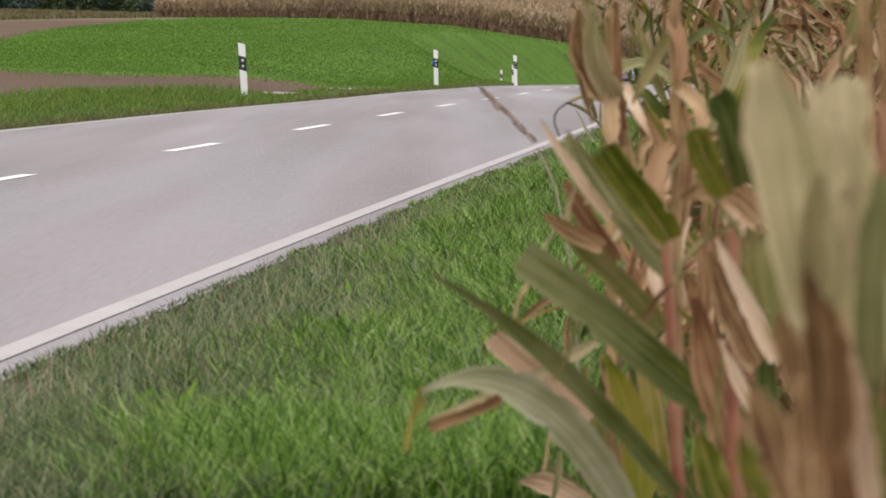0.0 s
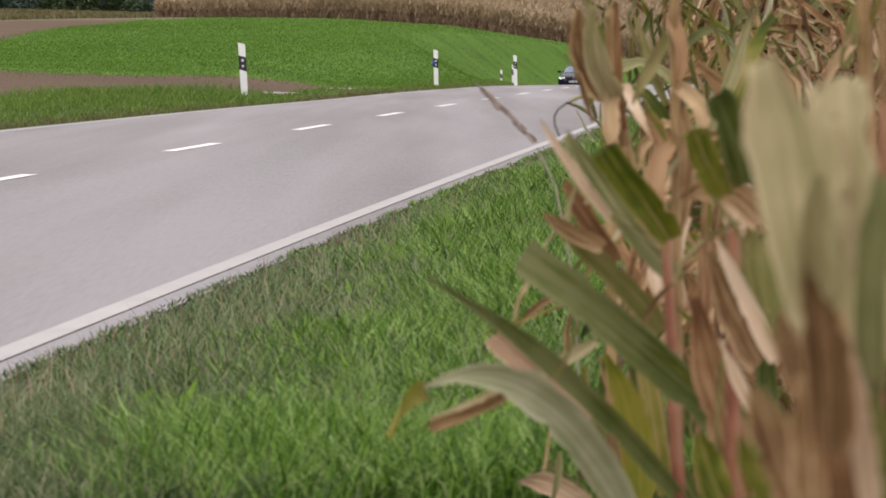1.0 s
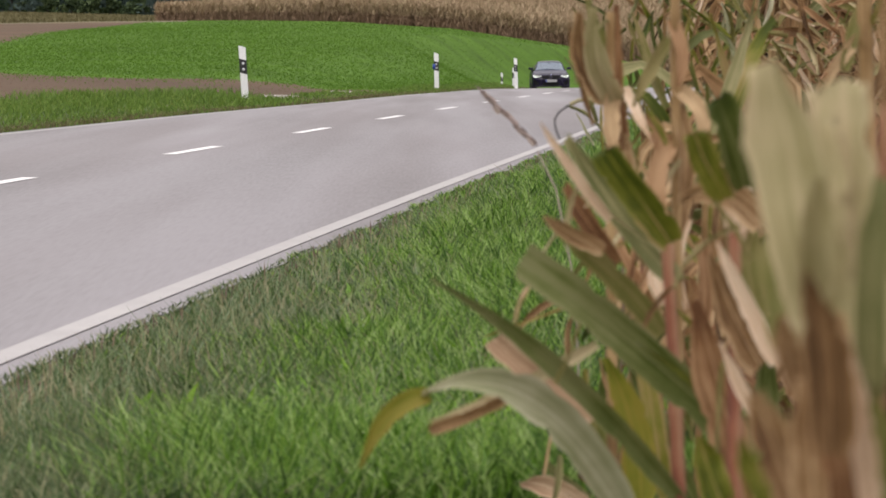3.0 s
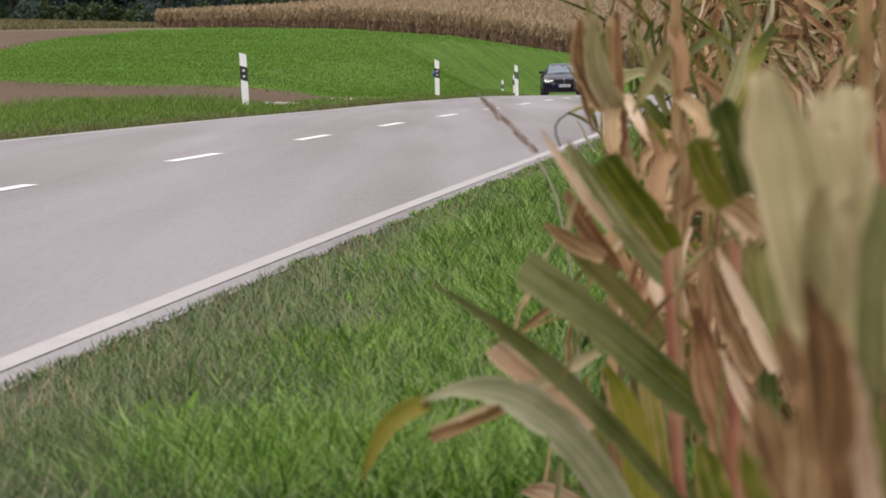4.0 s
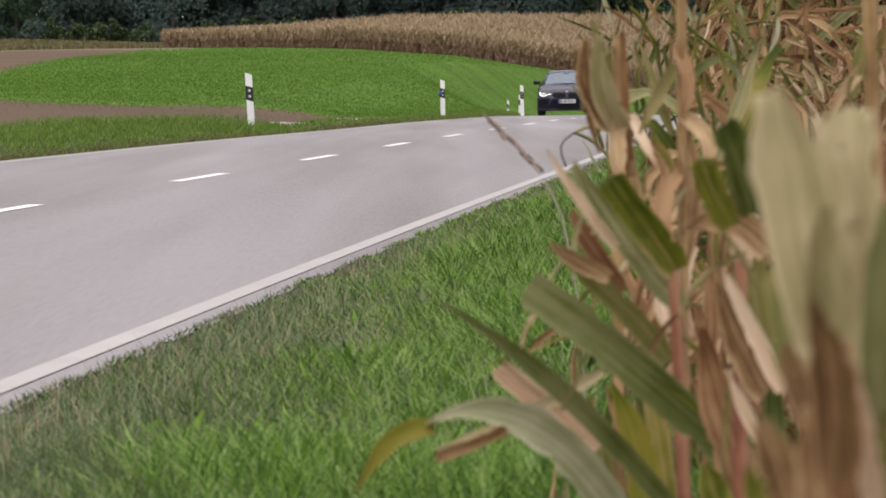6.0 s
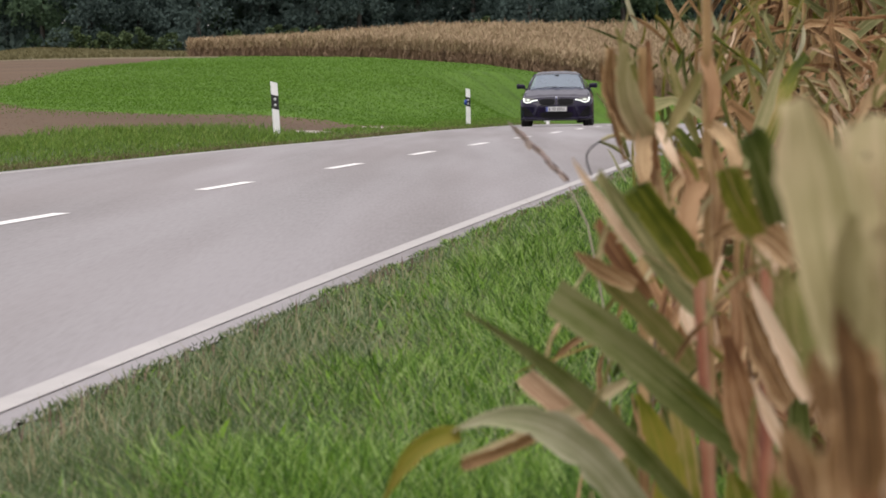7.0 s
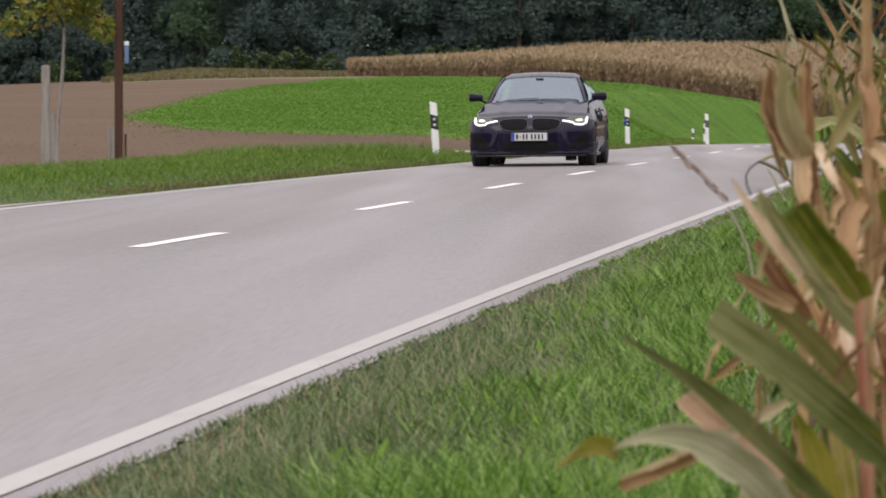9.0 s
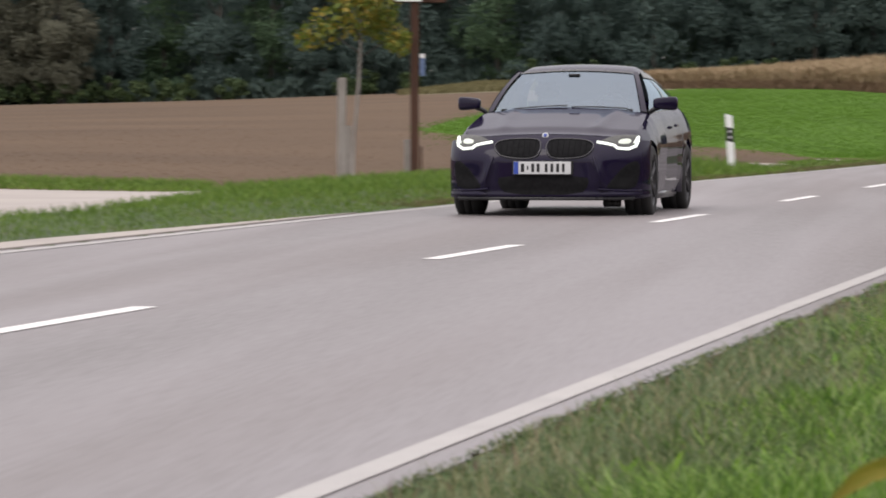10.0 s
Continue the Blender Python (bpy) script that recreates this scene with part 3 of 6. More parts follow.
def field_cover():
    rng = np.random.default_rng(5)
    # green crop
    n = 170000
    d = 85 * (345 / 85) ** rng.uniform(0, 1, n)
    u = rng.uniform(-140, 1090, n)
    a = np.arctan((u - 784) / LENS)
    x, y = d * np.sin(a), d * np.cos(a)
    keep = zones(x + rng.normal(0, 0.5, n), y + rng.normal(0, 3.5, n)) == 2       # the crop thins out at its edge
    x, y, d = x[keep], y[keep], d[keep]
    ob = blades("green_crop", x, y, land(x, y) - 0.02, rng.uniform(0.03, 0.075, len(x)), np.clip(0.00022 * d, 0.02, 0.06) * rng.uniform(0.6, 1.4, len(x)), 0.9, M_TUFT, rng)
    tagged(ob, "low bright green catch crop covering the field", "crop", kind="stuff")
    # clods
    n = 15000
    d = 45 * (330 / 45) ** rng.uniform(0, 1, n)
    u = rng.uniform(-950, 620, n)
    a = np.arctan((u - 784) / LENS)
    x, y = d * np.sin(a), d * np.cos(a)
    keep = zones(x, y) == 1
    x, y = x[keep], y[keep]
    n = len(x)
    r = rng.uniform(0.010, 0.026, n)
    z = land(x, y)
    base = np.array([(1, 0, 0), (0.1, 1, 0), (-1, 0.2, 0), (0, -1, 0), (0.15, 0.1, 0.5)])
    verts = (np.stack([x, y, z], -1)[:, None] + base[None] * r[:, None, None] * rng.uniform(0.6, 1.4, (n, 5, 1))).reshape(-1, 3)
    f = np.array([(0, 1, 4), (1, 2, 4), (2, 3, 4), (3, 0, 4)])
    faces = (np.arange(n)[:, None, None] * 5 + f).reshape(-1, 3).tolist()
    tagged(mesh_object("soil_clods", verts, faces, [M_SOIL], shade=False), "loose brown clods on the ploughed field", "soil", kind="stuff")
    # the maize beside the road goes on
    n = 9000
    y = rng.uniform(34, 150, n)
    x = centre(y) + HALF + 2.3 + rng.uniform(0, 9, n)
    ob = blades("maize_beyond", x, y, land(x, y) + rng.uniform(0, 1.6, n), rng.uniform(0.4, 0.9, n), rng.uniform(0.06, 0.14, n), 0.9, M_FARCORN, rng)
    tagged(ob, "ripe maize going on along the road", "maize field", kind="stuff")
    # pale tall grass strip along the far side of the fields
    n = 16000
    u = rng.uniform(-160, 285, n)
    d = rng.uniform(345, 440, n)
    a = np.arctan((u - 784) / LENS)
    x, y = d * np.sin(a), d * np.cos(a)
    ob = blades("dry_grass_strip", x, y, land(x, y) - 0.02, rng.uniform(0.15, 0.5, n), 0.12 * rng.uniform(0.6, 1.4, n), 0.8, M_DULLGRASS, rng)
    tagged(ob, "dull dry grass strip below the wood", "grass", kind="stuff")


def far_maize():
    """The ripe maize field on the hill: stalks and drooping leaves as one mesh."""
    rng = np.random.default_rng(6)
    n = 15000
    t = rng.uniform(0, 1, n)
    d = 331 + np.where(rng.uniform(0, 1, n) < 0.4, t * 5, t ** 1.3 * 105)
    u = 278 + rng.uniform(0, 1, n) * 1000 + (d - 331) * 0.5
    a = np.arctan((u - 784) / LENS)
    x, y = d * np.sin(a), d * np.cos(a)
    z = land(x, y)
    tall = np.interp(u, [278, 420, 700, 1200], [1.45, 1.6, 1.95, 2.1]) * rng.uniform(0.88, 1.08, n)
    for name, mat, lo, hi, per in (("maize_field", M_FARCORN, 0.42, 0.95, 5), ("withered_maize_foot", M_CORNFOOT, 0.0, 0.45, 3)):
        px, py, pz, h, w = [x], [y], [z + tall * 0.4 * (per == 5)], [tall * (0.6 if per == 5 else 0.42)], [np.full(n, 0.05)]
        for k in range(per):
            f = rng.uniform(lo, hi, n)
            px.append(x + rng.normal(0, 0.12, n)), py.append(y + rng.normal(0, 0.12, n)), pz.append(z + tall * f * 0.85)
            h.append(tall * rng.uniform(0.12, 0.30, n)), w.append(rng.uniform(0.04, 0.09, n))
        ob = blades(name, *(np.concatenate(k) for k in (px, py, pz, h, w)), 1.0, mat, rng)
        tagged(ob, "ripe tan maize field on the hill" if per == 5 else "withered brown lower stalks of the ripe maize", "maize field", kind="stuff")


def crown_mesh(rng, count, radius, low, high, size, lobes, mat, name):
    """Leaf clumps gathered on uneven lobes."""
    c = np.stack([rng.normal(0, radius * 0.55, lobes), rng.normal(0, radius * 0.55, lobes), rng.uniform(low, high, lobes)], -1)
    c[:, :2] *= (1.15 - 0.75 * ((c[:, 2] - low) / (high - low)) ** 1.5)[:, None]
    r = rng.uniform(0.3, 0.62, lobes) * radius
    k = rng.integers(0, lobes, count)
    v = rng.normal(0, 1, (count, 3))
    v /= np.linalg.norm(v, axis=1)[:, None]
    p = c[k] + v * (r[k] * rng.uniform(0.55, 1.1, count))[:, None] * np.array([1, 1, 0.8])
    n1 = rng.normal(0, 1, (count, 3))
    n1 /= np.linalg.norm(n1, axis=1)[:, None]
    n2 = np.cross(n1, rng.normal(0, 1, (count, 3)))
    n2 /= np.linalg.norm(n2, axis=1)[:, None]
    s = size * rng.uniform(0.5, 1.3, count)[:, None]
    verts = np.stack([p - n1 * s, p + n2 * s * 0.55, p + n1 * s, p - n2 * s * 0.55], 1).reshape(-1, 3)
    faces = (np.arange(count)[:, None] * 4 + np.arange(4)).tolist()
    me = bpy.data.meshes.new(name)
    me.from_pydata(verts.tolist(), [], faces)
    me.materials.append(mat)
    return me


def trunk_bm(points, radii, sides=8):
    bm = bmesh.new()
    loops = []
    for p, r in zip(points, radii):
        loops.append([bm.verts.new((p[0] + r * math.cos(2 * math.pi * k / sides), p[1] + r * math.sin(2 * math.pi * k / sides), p[2])) for k in range(sides)])
    for a, b in zip(loops, loops[1:]):
        for k in range(sides):
            bm.faces.new((a[k], a[(k + 1) % sides], b[(k + 1) % sides], b[k]))
    bm.faces.new(loops[-1])
    return bm


def wood():
    rng = np.random.default_rng(7)
    kinds = []
    for k in range(6):
        root = new("forest_tree")
        h = rng.uniform(16, 21)
        bend = rng.uniform(-0.5, 0.5, 2)
        part("trunk", trunk_bm([(0, 0, -0.5), (bend[0] * 0.3, bend[1] * 0.3, h * 0.4), (bend[0], bend[1], h * 0.9)], [0.3, 0.22, 0.05]), M_BARK, root)
        for j in range(3):
            a, z0 = rng.uniform(0, 6.28), h * rng.uniform(0.25, 0.5)
            part("limb", trunk_bm([(0, 0, z0), (1.2 * math.cos(a), 1.2 * math.sin(a), z0 + 1.2), (2.4 * math.cos(a), 2.4 * math.sin(a), z0 + 3.0)], [0.12, 0.08, 0.03], 6), M_BARK, root)
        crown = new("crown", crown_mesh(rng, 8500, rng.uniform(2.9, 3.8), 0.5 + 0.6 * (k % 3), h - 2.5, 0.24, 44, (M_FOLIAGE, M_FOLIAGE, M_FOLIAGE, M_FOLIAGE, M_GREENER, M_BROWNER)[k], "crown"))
        crown.parent = root
        tagged(root, "dark green broadleaf tree at the edge of the wood", "tree", "trees of the wood")
        kinds.append(root)
    used = set()
    for row, d in enumerate((452, 460, 469)):
        x = -112.0 + row * 1.7
        while x < 66:
            k = 5 if row == 0 and x > 58 else int(rng.integers(0, 5))     # the browning kind stands at the ends
            y = d + rng.uniform(-2.5, 2.5)
            m = pose(x, y, float(land(x, y)), 0, 0, rng.uniform(0, 360))
            if k in used:
                copy_thing(kinds[k], m)
            else:
                kinds[k].matrix_world = m
                used.add(k)
            x += rng.uniform(4.0, 6.2)
    # the wood's dark inside: leaf blades in the same hazed colour fill the gaps
    n = 34000
    x, y = rng.uniform(-118, 72, n), rng.uniform(453.5, 490, n)
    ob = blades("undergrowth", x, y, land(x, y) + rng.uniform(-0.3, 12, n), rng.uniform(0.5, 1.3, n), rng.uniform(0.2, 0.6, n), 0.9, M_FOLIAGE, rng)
    tagged(ob, "dark undergrowth inside the wood", "undergrowth", kind="stuff")
    n = 12000
    x, y = rng.uniform(-118, 72, n), rng.uniform(449, 458, n)
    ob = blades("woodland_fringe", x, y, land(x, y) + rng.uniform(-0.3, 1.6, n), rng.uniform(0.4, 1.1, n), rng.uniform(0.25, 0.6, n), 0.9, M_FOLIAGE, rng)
    tagged(ob, "low dark growth along the edge of the wood", "undergrowth", kind="stuff")
    for x, y in ((-94.5, 447.5), (-91.0, 449.0), (-88.0, 446.5)):
        copy_thing(kinds[5], pose(x, y, float(land(x, y)), 0, 0, 40 * x))
    # shrubs along the foot of the wood
    shrubs = []
    for k in range(3):
        root = new("shrub")
        part("stem", trunk_bm([(0, 0, -0.2), (0.1, 0, 0.8)], [0.08, 0.04], 6), M_BARK, root)
        crown = new("crown", crown_mesh(rng, 700, 1.3, 0.3, 1.8 + 0.5 * k, 0.22, 9, M_BUSH, "shrub_crown"))
        crown.parent = root
        tagged(root, "low green shrub at the foot of the wood", "shrub", "shrubs along the wood")
        shrubs.append(root)
    x, k = -108.0, 0
    while x < 60:
        if rng.uniform() < (0.85 if x < -68 else 0.35):
            y = 446 + rng.uniform(-2, 2)
            m = pose(x, y, float(land(x, y)), 0, 0, rng.uniform(0, 360))
            if k < 3:
                shrubs[k].matrix_world = m
            else:
                copy_thing(shrubs[k % 3], m)
            k += 1
        x += rng.uniform(1.6, 2.8)


def roadside_group():
    """The young tree with its stakes and the brown wayside post."""
    rng = np.random.default_rng(8)
    d = 64.0
    k = d / LENS

    def at(u):
        return (u - 784) * k
    tree = new("young_tree")
    base = Vector((at(-248), d + 0.3, 0))
    base.z = float(land(base.x, base.y))
    tree.matrix_world = Matrix.Translation(base)
    part("trunk", trunk_bm([(0, 0, -0.2), (0.03, 0, 0.6), (0.10, 0, 1.4), (0.14, 0, 2.3), (0.2, 0, 3.4)], [0.034, 0.026, 0.024, 0.020, 0.008]), M_GREYWOOD, tree, "slender grey trunk")
    for a, z0, r in ((0.2, 1.75, 0.8), (2.8, 1.8, 0.8), (4.4, 2.0, 0.6), (0.9, 2.1, 1.2), (1.9, 2.4, 0.7), (3.6, 2.6, 0.7)):
        part("limb", trunk_bm([(0.12, 0, z0), (0.12 + 0.5 * r * math.cos(a), 0.5 * r * math.sin(a), z0 + 0.25), (0.12 + r * math.cos(a), r * math.sin(a), z0 + 0.7)], [0.02, 0.013, 0.005], 6), M_BARK, tree)
    crown = new("crown", crown_mesh(rng, 2600, 0.56, 1.85, 3.7, 0.055, 26, M_AUTUMN, "young_crown"))
    crown.parent = tree
    crown.location = (0.20, 0, 0)
    tagged(crown, "yellowing leaves turning orange")
    tagged(tree, "young staked tree with yellowing leaves on the verge", "tree")
    for u, dd, tall, name in ((-263, 61.5, 1.42, "tree_stake"), (-252, 65.4, 0.75, "tree_stake")):
        x, y = (u - 784) * dd / LENS, dd
        z = float(land(x, y))
        st = new(name)
        st.matrix_world = pose(x, y, z, 0, 0.6, 8)
        bm = flat_box(-0.06, 0.06, -0.06, 0.06, -0.3, tall, 0.012)
        part("stake_body", bm, M_GREYWOOD, st, shade=False)
        tagged(st, "weathered grey square wooden stake beside the young tree", "stake", "tree stakes")
    cross = new("wayside_post")
    x, y = at(-131), d
    z = float(land(x, y))
    cross.matrix_world = pose(x, y, z, 0, 0, 10)
    part("pole", flat_box(-0.058, 0.058, -0.06, 0.06, -0.2, 3.3, 0.012), M_BROWNWOOD, cross, "reddish brown stained timber", shade=False)
    part("ground_anchor", flat_box(-0.15, -0.068, -0.07, 0.05, -0.2, 0.55, 0.008), M_GREYWOOD, cross, "grey anchor post", shade=False)
    part("ground_anchor", flat_box(0.082, 0.11, -0.05, 0.05, -0.2, 0.45, 0.006), M_BROWNWOOD, cross, shade=False)
    part("crossbar", flat_box(-0.3, 0.46, 0.075, 0.15, 2.52, 2.68, 0.01), M_BROWNWOOD, cross, shade=False)
    part("board", flat_box(-0.28, 0.10, -0.10, -0.072, 2.53, 3.05, 0.006), M_WHITE, cross, "pale board", shade=False)
    part("plaque", flat_box(0.078, 0.14, -0.09, -0.064, 1.46, 1.76, 0.004), M_PALEBLUE, cross, "small faded blue plaque", shade=False)
    part("plaque_rim", flat_box(0.076, 0.142, -0.094, -0.088, 1.72, 1.78, 0.002), M_WHITE, cross, shade=False)
    tagged(cross, "brown timber wayside post with boards and blue plaque", "post")


def ribbon_leaf(p0, p1, p2, width, lean=0.25, blunt=0.15, curl=0.4, wave=0.07, seed=0, steps=24):
    """Vertices, faces and uvs of a maize leaf along a bent line, grooved along its midrib, with wavy edges."""
    rng = np.random.default_rng(seed)
    p0, p1, p2 = (np.array(p, float) for p in (p0, p1, p2))
    t = np.linspace(0, 1, steps + 1)[:, None]
    c = (1 - t) ** 2 * p0 + 2 * t * (1 - t) * p1 + t ** 2 * p2
    tan = np.gradient(c, axis=0)
    tan /= np.linalg.norm(tan, axis=1)[:, None] + 1e-9
    face = np.array([0.0, -1.0, 0.25])
    across = np.cross(tan, face)
    across /= np.linalg.norm(across, axis=1)[:, None] + 1e-9
    up = np.cross(across, tan)
    ang = lean + 0.35 * np.sin(t * 3 + rng.uniform(0, 6))
    side = across * np.cos(ang) + up * np.sin(ang)
    nor = np.cross(side, tan)
    f = t[:, 0]
    prof = np.minimum(1, 0.7 + 2.2 * f) * np.maximum(np.clip((1.0 - f) / (0.5 - 0.45 * blunt), 0, 1) ** 0.75, min(1.0, blunt * 1.05))
    torn = 1 + np.where(rng.uniform(0, 1, (2, steps + 1)) < 0.12, rng.uniform(-0.3, 0.0, (2, steps + 1)), rng.normal(0, 0.025, (2, steps + 1)))
    cols = np.array([-1, -0.55, 0, 0.55, 1.0])
    verts, uv = [], []
    ph = rng.uniform(0, 6, 2)
    for i in range(steps + 1):
        for j, s in enumerate(cols):
            ruffle = wave * width * (abs(s) ** 2) * math.sin(f[i] * 11 + ph[0 if s < 0 else 1])
            fold = curl * width * (0.3 * s * s + 0.3 * abs(s))
            verts.append(c[i] + side[i] * s * width / 2 * prof[i] * (1 if abs(s) < 0.9 else torn[0 if s < 0 else 1][i]) + nor[i] * (fold + ruffle))
            uv.append((f[i] + seed * 1.37, s * 0.5))
    for j in range(5):                             # a ragged end
        verts[-1 - j] = verts[-1 - j] - tan[-1] * width * blunt * rng.uniform(0, 0.5)
    faces = [(i * 5 + j, i * 5 + j + 1, (i + 1) * 5 + j + 1, (i + 1) * 5 + j) for i in range(steps) for j in range(4)]
    return verts, faces, uv


def uv_mesh(name, verts, faces, uv, mats, index=None):
    me = bpy.data.meshes.new(name)
    me.from_pydata([tuple(v) for v in verts], [], faces)
    layer = me.uv_layers.new(name="along")
    vi = np.empty(len(me.loops), np.int32)
    me.loops.foreach_get("vertex_index", vi)
    layer.data.foreach_set("uv", np.array(uv, np.float32)[vi].ravel())
    for m in mats:
        me.materials.append(m)
    me.polygons.foreach_set("use_smooth", [True] * len(me.polygons))
    if index is not None:
        me.polygons.foreach_set("material_index", index)
    me.update()
    return me


def stalk_arrays(points, radii, sides=8):
    verts, uv, faces = [], [], []
    for i, (p, r) in enumerate(zip(points, radii)):
        for k in range(sides):
            a = 2 * math.pi * k / sides
            verts.append((p[0] + r * math.cos(a), p[1] + r * math.sin(a), p[2]))
            uv.append((p[2], k / sides * 0.5))
    for i in range(len(points) - 1):
        for k in range(sides):
            faces.append((i * sides + k, i * sides + (k + 1) % sides, (i + 1) * sides + (k + 1) % sides, (i + 1) * sides + k))
    return verts, faces, uv


def jointed(x0, y0, z0, x1, z1, r):
    """A maize stalk's line with its swollen nodes."""
    pts, rad = [], []
    n = max(3, int((z1 - z0) / 0.17))
    for i in range(n + 1):
        f = i / n
        for o, s in ((-0.012, 0.95), (0, 1.14), (0.014, 0.95)):
            pts.append((x0 + (x1 - x0) * f, y0, z0 + (z1 - z0) * f + o))
            rad.append(r * s * (1.1 - 0.35 * f))
    return pts, rad


def maize_plant(x, y, stalk, leaves, label, seed):
    """One maize plant: its foot at x, y. Leaves are rows of three points (across, up) in metres from the foot, width, nearness and kind."""
    root = new("maize_plant")
    root.matrix_world = pose(x, y, float(land(x, y)))
    if stalk:
        top, lean, r, mat = stalk
        v, f, uv = stalk_arrays(*jointed(0, 0, -0.03, lean, top, r))
        ob = new("stalk", uv_mesh("stalk", v, f, uv, [mat]))
        ob.parent = root
    made = []
    for k, (ax, az, bx, bz, cx, cz, w, back, near, kind, cut) in enumerate(leaves):
        v, f, uv = ribbon_leaf((0, 0, 0), (bx - ax, -near, bz - az), (cx - ax, -near * 1.3, cz - az), w, seed=seed * 20 + k, blunt=cut)
        ob = new("leaf", uv_mesh("leaf", v, f, uv, [M_LEAF[kind]]))
        ob.parent = root
        ob.location = (ax, back, az)
        made.append(ob)
    # split, curled strips of dead leaf round the stalk
    rng = np.random.default_rng(seed + 50)
    zs = [r[3] for r in leaves]
    xs = [r[2] for r in leaves]
    for k in range(6 if y > 5 else 0):
        ax, az = rng.uniform(min(xs), max(xs)) * 0.75, rng.uniform(min(zs), max(zs) + 0.05)
        ln, turn = rng.uniform(0.08, 0.22), rng.normal(0, 0.6) + (math.pi if rng.uniform() < 0.6 else 0)
        cx, cz = ln * math.sin(turn), ln * math.cos(turn)
        bend = rng.normal(0, 0.12) * ln
        near = rng.uniform(-0.12, 0.10)
        fit = min(1.0, y / 8.0)
        cx, cz, bend = cx * fit, cz * fit, bend * fit
        v, f, uv = ribbon_leaf((0, 0, 0), (cx * 0.5 + bend, 0, cz * 0.5 + abs(bend) * 0.5), (cx, 0, cz), rng.uniform(0.004, 0.013) * fit, lean=rng.uniform(-0.8, 0.8), seed=seed * 31 + k, steps=12, curl=1.2, wave=0.25)
        kind = str(rng.choice(["tan", "brown", "wide", "pale", "olive", "green"]))
        ob = new("dry_strip", uv_mesh("dry_strip", v, f, uv, [M_LEAF[kind]]))
        ob.parent = root
        ob.location = (ax, -near, az)
    tagged(root, label, "maize plant", "maize plants at the field edge")
    return root, made


def shreds(x, y, across, up, count, turn, loose, kinds, widths, seed, label):
    """A maize plant torn to narrow strips: they spread about one direction (turn, 0 is up) within a band of heights."""
    rng = np.random.default_rng(seed)
    root = new("maize_plant")
    root.matrix_world = pose(x, y, float(land(x, y)))
    v, f, uv = stalk_arrays(*jointed(0, 0, -0.03, 0.02, up[1], 0.007))
    new("stalk", uv_mesh("stalk", v, f, uv, [M_STALK])).parent = root
    for k in range(count):
        ax, az = rng.uniform(*across), rng.uniform(*up)
        ln, way = rng.uniform(0.07, 0.22), turn + rng.normal(0, loose)
        cx, cz = ln * math.sin(way), ln * math.cos(way)
        bend = rng.normal(0, 0.13) * ln
        v, f, uv = ribbon_leaf((0, 0, 0), (cx * 0.5 + cz / ln * bend, rng.normal(0, 0.02), cz * 0.5 + abs(bend) * 0.6), (cx, rng.normal(0, 0.04), cz), rng.uniform(*widths), lean=rng.uniform(-0.9, 0.9), seed=seed * 31 + k, steps=10, curl=1.0, wave=0.25)
        ob = new("leaf", uv_mesh("leaf", v, f, uv, [M_LEAF[str(rng.choice(kinds))]]))
        ob.parent = root
        ob.location = (ax, rng.normal(0, 0.12), az)
    tagged(root, label, "maize plant", "maize plants at the field edge")
    return root, []


